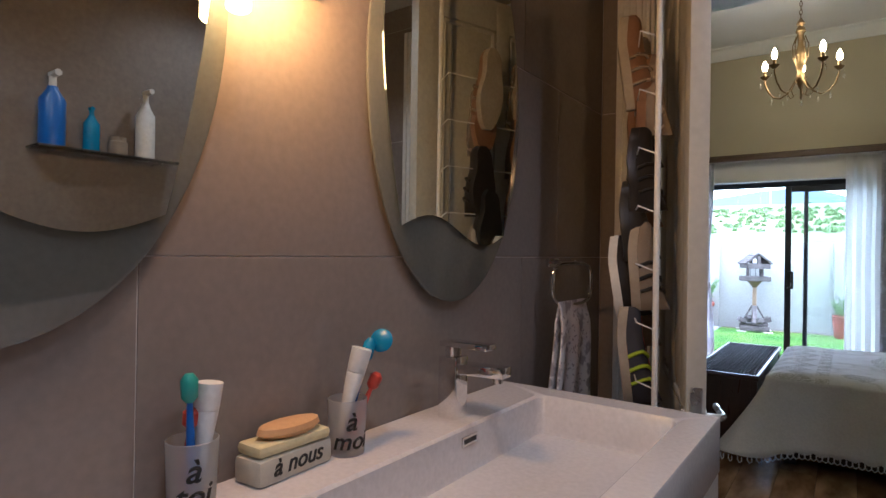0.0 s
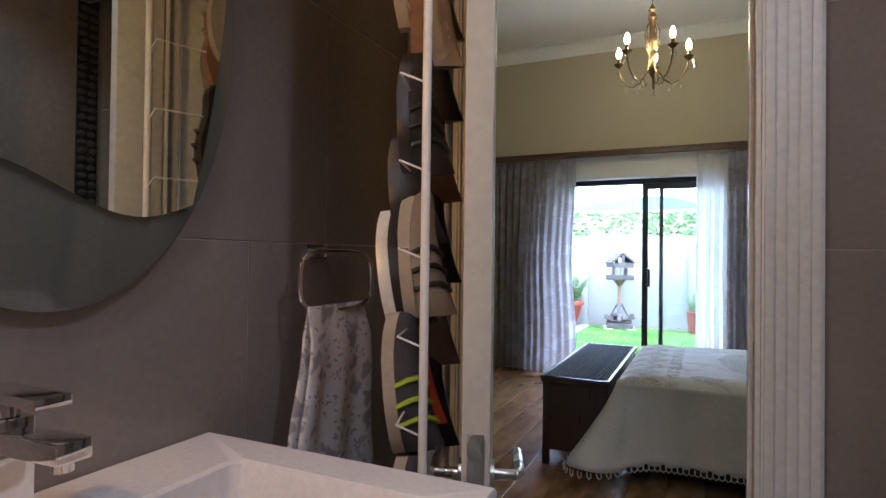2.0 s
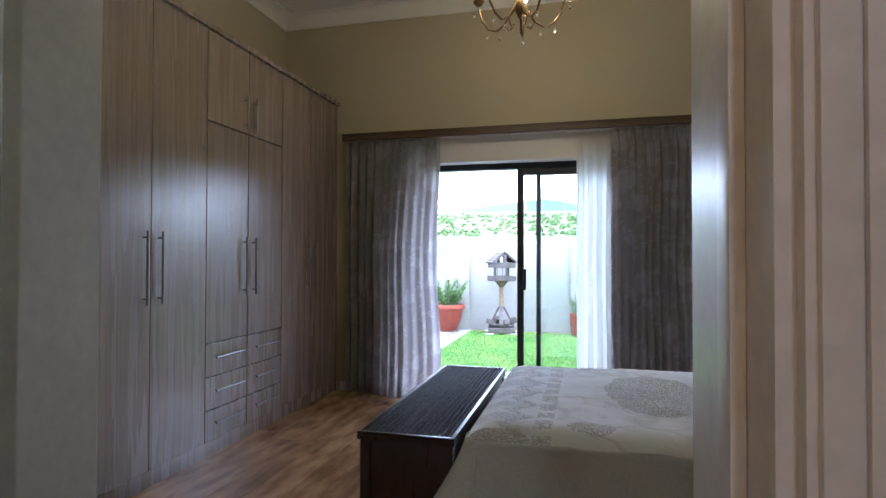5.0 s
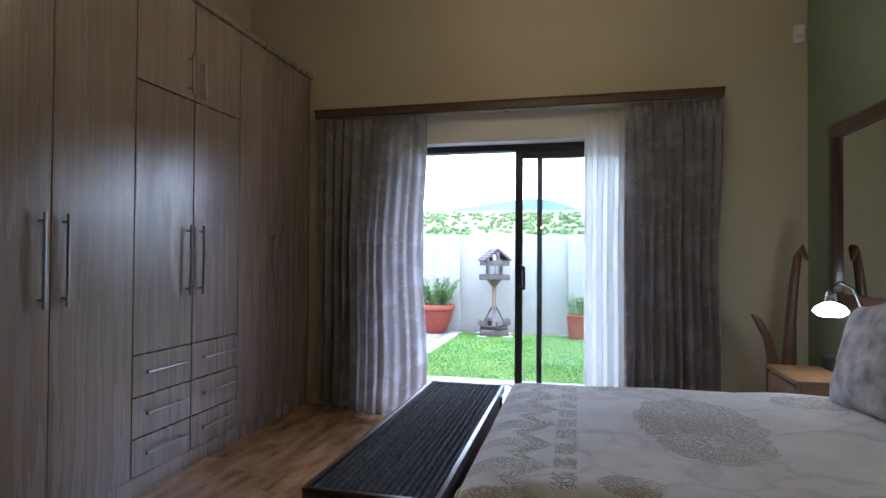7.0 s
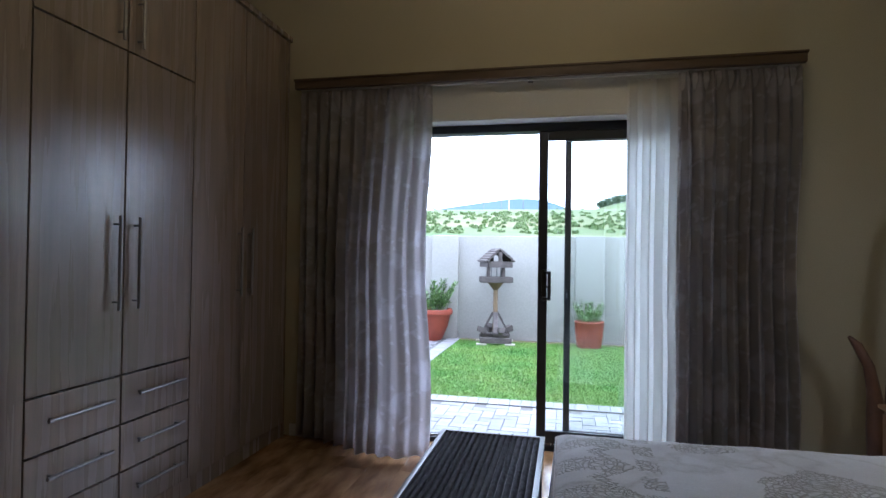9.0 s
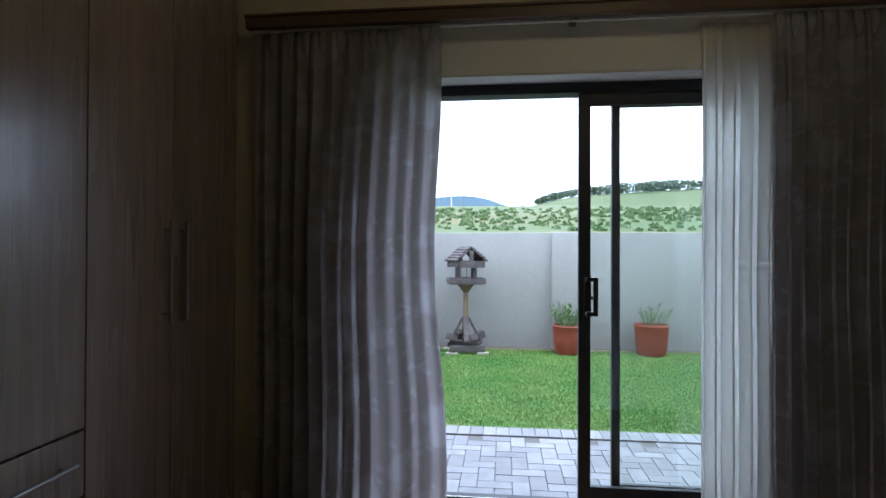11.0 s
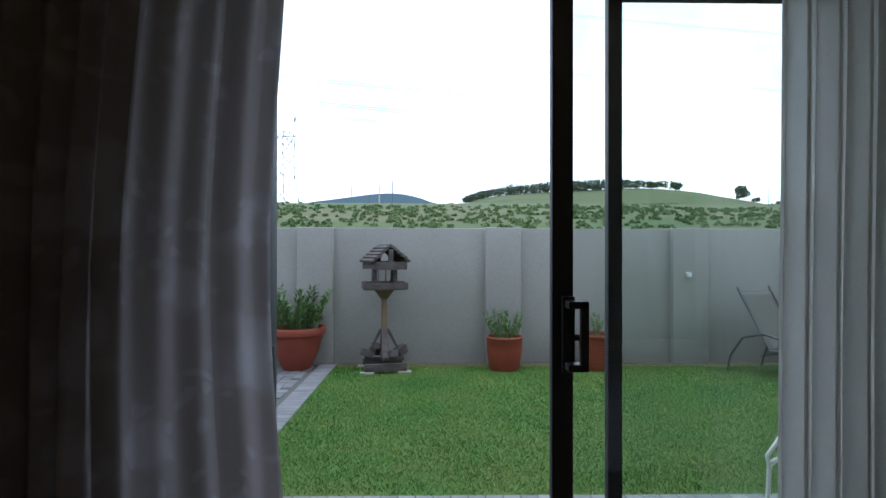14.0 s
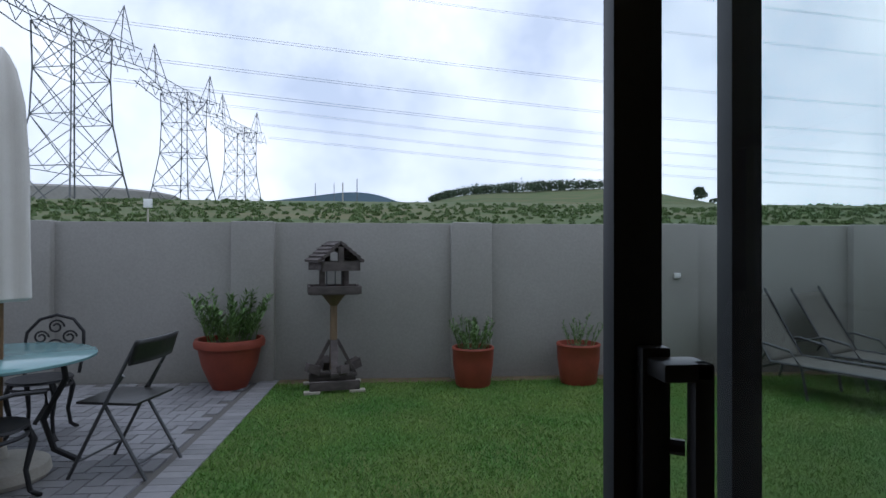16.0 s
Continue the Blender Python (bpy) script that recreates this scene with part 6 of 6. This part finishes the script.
for z, r in ((1.08, 0.13), (1.1, 0.155), (1.4, 0.15), (1.9, 0.14), (2.3, 0.115), (2.5, 0.075), (2.58, 0.04), (2.62, 0.012)):
    rs.append([bm.verts.new((r * (1 + 0.14 * math.sin(6 * k * math.tau / 48 + z)) * math.cos(k * math.tau / 48), r * (1 + 0.14 * math.sin(6 * k * math.tau / 48 + z)) * math.sin(k * math.tau / 48), z)) for k in range(48)])
for p, q in zip(rs, rs[1:]):
    for k in range(48):
        bm.faces.new((p[k], p[(k + 1) % 48], q[(k + 1) % 48], q[k]))
bm.faces.new(rs[0][::-1])
bm.faces.new(rs[-1])
part("canopy", bm, M_CANVAS, ub, "furled cream canvas canopy")


def lounger(x, y, rz):
    lg = thing("sun_lounger", (x, y, GZ), rz, "grey sling sun lounger with raised back on lawn", "sun lounger", "sun loungers on the lawn")

    def seatf(u, v):
        return Vector(((u - 0.5) * 0.58, -1.25 + 1.25 * v, 0.31 - 0.02 * math.sin(math.pi * v) + 0.0 * u - (0.03 if v < 0.05 else 0)))

    def back(u, v):
        return Vector(((u - 0.5) * 0.58, 0.0 + 0.36 * v, 0.31 + 0.62 * v - 0.02 * math.sin(math.pi * v)))
    for nm, f in (("seat_sling", seatf), ("back_sling", back)):
        o = part(nm, grid(BM(), 8, 14, f), M_SLING, lg)
        m_ = o.modifiers.new("thickness", "SOLIDIFY")
        m_.thickness = 0.006
    for s in (-0.3, 0.3):
        part("side_rail", tube(BM(), [(s, -1.28, 0.27), (s, -1.2, 0.31), (s, 0.0, 0.31), (s, 0.36, 0.93), (s, 0.39, 0.99)], 0.014, 8), M_TUBEGREY, lg)
        part("arm", tube(BM(), [(s * 1.1, -0.35, 0.0), (s * 1.12, -0.3, 0.3), (s * 1.12, -0.2, 0.44), (s * 1.12, 0.05, 0.49), (s * 1.12, 0.3, 0.42), (s * 1.12, 0.45, 0.2), (s * 1.1, 0.5, 0.0)], 0.014, 8), M_TUBEGREY, lg)
        part("front_leg", tube(BM(), [(s, -1.05, 0.31), (s, -1.12, 0.0)], 0.014, 8), M_TUBEGREY, lg)
    part("cross_bar", tube(BM(), [(-0.3, 0.1, 0.24), (0.3, 0.1, 0.24)], 0.012, 8), M_TUBEGREY, lg)


lounger(3.78, 11.93, 27)
lounger(4.62, 12.2, 27)
wl_ = thing("wall_light", (2.98, WY - 0.09, 0.99), 0, "small white light fitting on wall pier", "wall light")
part("case", box(BM(), -0.035, 0.035, -0.03, -0.001, -0.03, 0.03, 0.006), M_WHITEPL, wl_)

# scroll arm of a garden bench; its legs and cross bars are made up
sc = thing("scroll_bench_arm", (1.34, 8.2, GZ), 0, "white wrought iron scroll bench arm on added legs", "plant stand")
for yy in (0.0,):
    sp = [(0.05 - (0.06 - 0.0045 * k) * math.cos(0.55 * k), yy, 0.40 + (0.06 - 0.0045 * k) * math.sin(0.55 * k)) for k in range(11)]
    part("scroll", tube(BM(), sp[::-1] + [(-0.02, yy, 0.46), (0.05, yy, 0.56), (0.14, yy, 0.52), (0.24, yy, 0.4), (0.36, yy, 0.32)], 0.011, 8), M_WHITEPL, sc)
    part("leg", tube(BM(), [(-0.01, yy, 0.0), (-0.02, yy, 0.2), (-0.01, yy, 0.4)], 0.011, 8), M_WHITEPL, sc)
    part("leg", tube(BM(), [(0.4, yy, 0.0), (0.38, yy, 0.2), (0.36, yy, 0.32)], 0.011, 8), M_WHITEPL, sc)
part("cross_bar", tube(BM(), [(0.36, -0.12, 0.32), (0.36, 0.12, 0.32)], 0.009, 8), M_WHITEPL, sc)
part("cross_bar", tube(BM(), [(-0.02, -0.12, 0.2), (-0.02, 0.12, 0.2)], 0.009, 8), M_WHITEPL, sc)

# ---------------- distance: bushes, trees, pylons, lines ----------------
rnd = random.Random(11)
cs, sz = [], []
for i in range(1500):
    y = rnd.uniform(40, 66)
    x = rnd.uniform(-0.9, 0.95) * y + 5
    cs.append((x, y, land(x, y) + 0.02))
    sz.append(rnd.uniform(0.2, 0.55) * (0.7 + 0.5 * noise.noise(Vector((x * 0.15, y * 0.2, 5.0)))))
for i in range(1300):
    y = rnd.uniform(66, 210)
    x = rnd.uniform(-0.85, 0.95) * y + 5
    if noise.noise(Vector((x * 0.02, y * 0.06, 2.0))) < 0.12:
        continue
    cs.append((x, y, land(x, y)))
    sz.append(rnd.uniform(0.25, 0.6) * (0.4 + y / 200))
vs, fs = leafy(cs, sz, 0.24, 56, rnd, 1.0)
tagged(new("slope_bushes", raw("slope_bushes", vs, fs, M_BUSH)), "low green scrub on the grassy slope", "bushes", kind="stuff")
cs, sz = [], []
for i in range(170):
    t = rnd.uniform(0, 1)
    x = 18 + 120 * t
    y = 338 + rnd.uniform(-14, 14) - 14 * t
    cs.append((x, y, land(x, y) + 2.0 + rnd.uniform(0, 1.6) * math.sin(math.pi * t)))
    sz.append(rnd.uniform(2.4, 4.4) * (0.7 + 0.6 * math.sin(math.pi * t)))
for i in range(90):
    x = rnd.uniform(150, 270)
    y = rnd.uniform(225, 300)
    cs.append((x, y, land(x, y) + 1.2))
    sz.append(rnd.uniform(1.0, 2.4))
for k in range(9):
    cs.append((146 + rnd.uniform(-3, 3), 268, land(146, 268) + rnd.uniform(3, 7)))
    sz.append(2.2)
vs, fs = leafy(cs, sz, 1.3, 60, rnd)
tagged(new("hill_trees", raw("hill_trees", vs, fs, M_TREE)), "dark trees along the hilltop", "trees", kind="stuff")


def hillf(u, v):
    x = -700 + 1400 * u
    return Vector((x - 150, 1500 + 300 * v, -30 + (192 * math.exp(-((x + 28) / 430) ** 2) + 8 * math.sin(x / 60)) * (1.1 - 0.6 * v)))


tagged(new("backdrop_hill", finish("backdrop_hill", grid(BM(), 60, 6, lambda u, v: hillf(u, v) if v > 0 else Vector((hillf(u, v).x, 1380, -40))), M_FARHILL, True)), "distant hill with blue-grey haze in its colour", "hill", kind="structure")


def pylon(x, y, z, h, rz, label):
    pl = thing("power_pylon", (x, y, z), rz, label, "pylon", "steel lattice pylons")
    s = h / 45.0

    def seg(bm, a, b, r):
        tube(bm, [Vector(a) * s, Vector(b) * s], r * s * 0.62, 4)
    prof = [(8.2, 0), (6.3, 10), (4.9, 19), (4.6, 27), (4.8, 35)]
    corners = ((1, 1), (-1, 1), (-1, -1), (1, -1))
    for cx, cy in corners:
        bm = BM()
        tube(bm, [Vector((cx * w, cy * w * 0.8, zz)) * s for w, zz in prof], 0.17 * s, 4)
        part("leg", bm, M_PYLON, pl)
    bm = BM()
    for (w0, z0), (w1, z1) in zip(prof, prof[1:]):
        for i in range(4):
            a, b = corners[i], corners[(i + 1) % 4]
            seg(bm, (a[0] * w0, a[1] * w0 * 0.8, z0), (b[0] * w1, b[1] * w1 * 0.8, z1), 0.14)
            seg(bm, (b[0] * w0, b[1] * w0 * 0.8, z0), (a[0] * w1, a[1] * w1 * 0.8, z1), 0.14)
            seg(bm, (a[0] * w1, a[1] * w1 * 0.8, z1), (b[0] * w1, b[1] * w1 * 0.8, z1), 0.15)
            m0 = Vector(((a[0] + b[0]) * w0 / 2, (a[1] + b[1]) * w0 * 0.4, z0))
            seg(bm, m0, (a[0] * (w0 + w1) / 2, a[1] * (w0 + w1) * 0.4, (z0 + z1) / 2), 0.1)
            seg(bm, m0, (b[0] * (w0 + w1) / 2, b[1] * (w0 + w1) * 0.4, (z0 + z1) / 2), 0.1)
    tagged(part("bracing", bm, M_PYLON, pl), kind="stuff")
    bm = BM()
    n = 18
    for cy in (-2.6, 2.6):
        for zz, ww in ((32.5, 19), (36, 17)):
            seg(bm, (-ww, cy * 0.4, zz + 1.5), (-ww * 0.4, cy, zz), 0.2)
            seg(bm, (-ww * 0.4, cy, zz), (ww * 0.4, cy, zz), 0.2)
            seg(bm, (ww * 0.4, cy, zz), (ww, cy * 0.4, zz + 1.5), 0.2)
        for i in range(n):
            x0, x1 = -17 + 34 * i / n, -17 + 34 * (i + 1) / n
            seg(bm, (x0, cy * 0.8, 33 + (i % 2) * 3.2), (x1, cy * 0.8, 33 + ((i + 1) % 2) * 3.2), 0.12)
    part("cross_arm", bm, M_PYLON, pl)
    for sx in (-1, 1):
        bm = BM()
        for dx in (-2.0, 2.0):
            for dy in (-1.6, 1.6):
                seg(bm, (sx * 12 + dx, dy, 36), (sx * 13, 0, 45), 0.16)
        for k in range(3):
            zz = 37.5 + k * 2.3
            f = 1 - (zz - 36) / 9
            seg(bm, (sx * 12.4 - 2 * f, -1.6 * f, zz), (sx * 12.6 + 2 * f, 1.6 * f, zz + 1.4), 0.1)
            seg(bm, (sx * 12.4 + 2 * f, -1.6 * f, zz), (sx * 12.6 - 2 * f, 1.6 * f, zz + 1.4), 0.1)
        part("peak", bm, M_PYLON, pl)
    return pl


pylon(-54, 104, 5.2, 42, 78, "large grey steel lattice power pylon behind wall")
pylon(-59, 166, 8.5, 45, 78, "grey steel lattice power pylon on the slope")
pylon(-57, 214, 10.5, 44, 78, "far grey steel lattice power pylon")
LINES = [((-58.9, 111.2, 42.9), (176, 197, 53.9)), ((-50.6, 115.4, 37.2), (176, 197, 43.6)), ((-52.7, 114.4, 32.6), (176, 197, 36.4)), ((-56.2, 177.6, 44.7), (176, 197, 31.3)), ((-44, 181, 39.8), (176, 197, 27.2)), ((-40, 182, 35.8), (176, 197, 24.1)), ((-90, 187, 92), (176, 197, 72.4)), ((-50, 170, 94), (176, 197, 84.7))]
pw = thing("power_lines", (0, 0, 0), 0, "long dark overhead power lines across the sky", "power lines")
for a, b in LINES:
    A, B = Vector(a), Vector(b)
    for o in (0, 0.5):
        pts = [A.lerp(A + (B - A) * 1.6, t / 16) + Vector((0, 0, o - 5.0 * math.sin(math.pi * min(1, t / 10.0)) * 0.35)) for t in range(17)]
        part("cable", tube(BM(), pts, 0.042, 4), M_WIRE, pw)
for x, y, h, lab in ((-7.0, 76.2, 2.3, "thin pale pole on the slope"), (-18.7, 170, 9.3, "thin dark mast on the slope"), (-24, 170, 9.3, "thin dark mast on the slope"), (150, 255, 9, "thin dark pole by lone tree"), (-10.7, 150, 8.3, "thin pale mast on the slope")):
    solid("utility_pole", tube(BM(), [(0, 0, -0.5), (0, 0, h)], [0.1, 0.07] if h < 4 else [0.16, 0.1], 8), M_CONCRETE if h < 4 else M_PYLON, lab, "pole", loc=(x, y, land(x, y)))
rv = thing("water_reservoir", (-92, 178, land(-92, 178)), 0, "round grey concrete reservoir on the slope", "reservoir")
part("tank_wall", lathe(BM(), [(0, -2), (26, -2), (26, 6), (25, 6.6), (0, 7.6)], 48), M_PLASTER, rv)
sb = thing("meter_box", (-14.5, 40, land(-14.5, 40)), 0, "small white box on post beyond wall", "box")
part("post", tube(BM(), [(0, 0, 0), (0, 0, 1.0)], 0.05), M_CONCRETE, sb)
part("case", box(BM(), -0.2, 0.2, -0.15, 0.15, 1.0, 1.5, 0.02), M_WHITEPL, sb)

# lawn blades
rs_ = np.random.RandomState(3)
NB = 230000
bx = rs_.uniform(-1.41, 6.1, NB)
by = np.minimum(12.69, 8.87 + (12.50 - 8.87) * rs_.uniform(0, 1, NB) + np.abs(rs_.normal(0, 0.07, NB)) * (rs_.uniform(0, 1, NB) > 0.5))
hh = rs_.uniform(0.01, 0.03, NB)
an = rs_.uniform(0, math.tau, NB)
lx_, ly_ = rs_.normal(0, 0.014, NB), rs_.normal(0, 0.014, NB)
wv = np.zeros((NB * 3, 3))
wd = 0.0034
wv[0::3] = np.stack([bx - wd * np.cos(an), by - wd * np.sin(an), np.full(NB, GZ - 0.006)], 1)
wv[1::3] = np.stack([bx + wd * np.cos(an), by + wd * np.sin(an), np.full(NB, GZ - 0.006)], 1)
wv[2::3] = np.stack([bx + lx_, by + ly_, GZ - 0.006 + hh], 1)
me = bpy.data.meshes.new("grass")
me.from_pydata(wv.tolist(), [], np.arange(NB * 3).reshape(-1, 3).tolist())
me.materials.append(M_GRASS)
tagged(new("grass", me), "dense short green lawn grass", "grass", kind="stuff")

# ---------------- pieces: floor planks and pavers ----------------
pw_, pl_ = 0.192, 1.21
plank = box(BM(), 0.0008, pw_ - 0.0008, 0.0008, pl_ - 0.0008, -0.0055, 0.0, 0.0015)
plank_me = finish("plank", plank, M_PLANK)
rnd = random.Random(5)
ix = 0
x = WFX - 0.03
while x < BE - 0.02:
    y = DY2 - rnd.uniform(0, 1.1)
    while y < BN + 0.1:
        y1 = min(y + pl_, BN + 0.12)
        y0 = max(y, DY2)
        if y1 - y0 > 0.05:
            if y1 - y0 > pl_ - 0.01 and x + pw_ < BE:
                ob = new("plank", plank_me)
                ob.location = (x, y0, 0)
            else:
                ob = new("plank", finish("plank", box(BM(), 0.0008, min(pw_, BE - x) - 0.0008, 0.0008, y1 - y0 - 0.0008, -0.0055, 0.0, 0.0015), M_PLANK))
                ob.location = (x, y0, 0)
            ob.parent = floor_bed
        y += pl_
    x += pw_

P = 0.105


def paver_mesh(w, l):
    return finish("paver", box(BM(), 0.0025, w - 0.0025, 0.0025, l - 0.0025, -0.012, 0.0, 0.003), M_PAVER)


pv_a, pv_b = paver_mesh(2 * P, P), paver_mesh(P, 2 * P)
count = 0
rest_v, rest_f = [], []
for i in range(-60, 30):
    for j in range(-10, 60):
        k = (i - j) % 4
        if k not in (0, 3):
            continue
        x, y = i * P, 7.26 + j * P
        w, l = (2 * P, P) if k == 0 else (P, 2 * P)
        if y < 7.25 or y + l > 12.71 or x < -5.9 or x + w > 2.6:
            continue
        in_strip = y + l <= 8.66
        in_patio = x + w <= -1.62
        if not (in_strip or in_patio):
            continue
        if in_strip and -1.35 < x < 1.4 and count < 300:
            ob = new("paver", pv_a if k == 0 else pv_b)
            ob.location = (x, y, GZ + rnd.uniform(-0.0015, 0.0015))
            ob.parent = pavement
            count += 1
        else:
            z = GZ + rnd.uniform(-0.0015, 0.0015)
            a, b, c, d, e = x + 0.0025, x + w - 0.0025, y + 0.0025, y + l - 0.0025, 0.003
            n0 = len(rest_v)
            rest_v += [(a, c, z - 0.012), (b, c, z - 0.012), (b, d, z - 0.012), (a, d, z - 0.012), (a + e, c + e, z), (b - e, c + e, z), (b - e, d - e, z), (a + e, d - e, z)]
            rest_f += [(n0 + 4, n0 + 5, n0 + 6, n0 + 7), (n0, n0 + 1, n0 + 5, n0 + 4), (n0 + 1, n0 + 2, n0 + 6, n0 + 5), (n0 + 2, n0 + 3, n0 + 7, n0 + 6), (n0 + 3, n0, n0 + 4, n0 + 7)]
M_PAVER2 = leafmat("grey_pavers_joined", (0.225, 0.225, 0.237), (0.165, 0.165, 0.18))
for nd in M_PAVER2.node_tree.nodes:
    if nd.bl_idname == "ShaderNodeMapRange" and abs(nd.inputs["To Max"].default_value - 1.6) < 0.01:
        nd.inputs["To Min"].default_value, nd.inputs["To Max"].default_value = 0.9, 1.4
ob = new("paver_field", raw("paver_field", rest_v, rest_f, M_PAVER2))
ob.parent = pavement
tagged(ob, "grey pavers further along", kind="stuff")
edge = finish("edge_paver", box(BM(), 0, 0.2, 0.002, 0.098, -0.012, 0.004, 0.003), M_PAVER)
edge_long = finish("edge_paver", box(BM(), 0.002, 0.098, 0, 0.195, -0.012, 0.003, 0.003), M_PAVER)
for j in range(41):
    ob = new("edge_paver", edge_long)
    ob.location = (-1.42 + j * 0.1, 8.66, GZ)
    ob.parent = pavement
for j in range(38):
    ob = new("edge_paver", edge)
    ob.location = (-1.62, 8.87 + j * 0.1, GZ)
    ob.parent = pavement
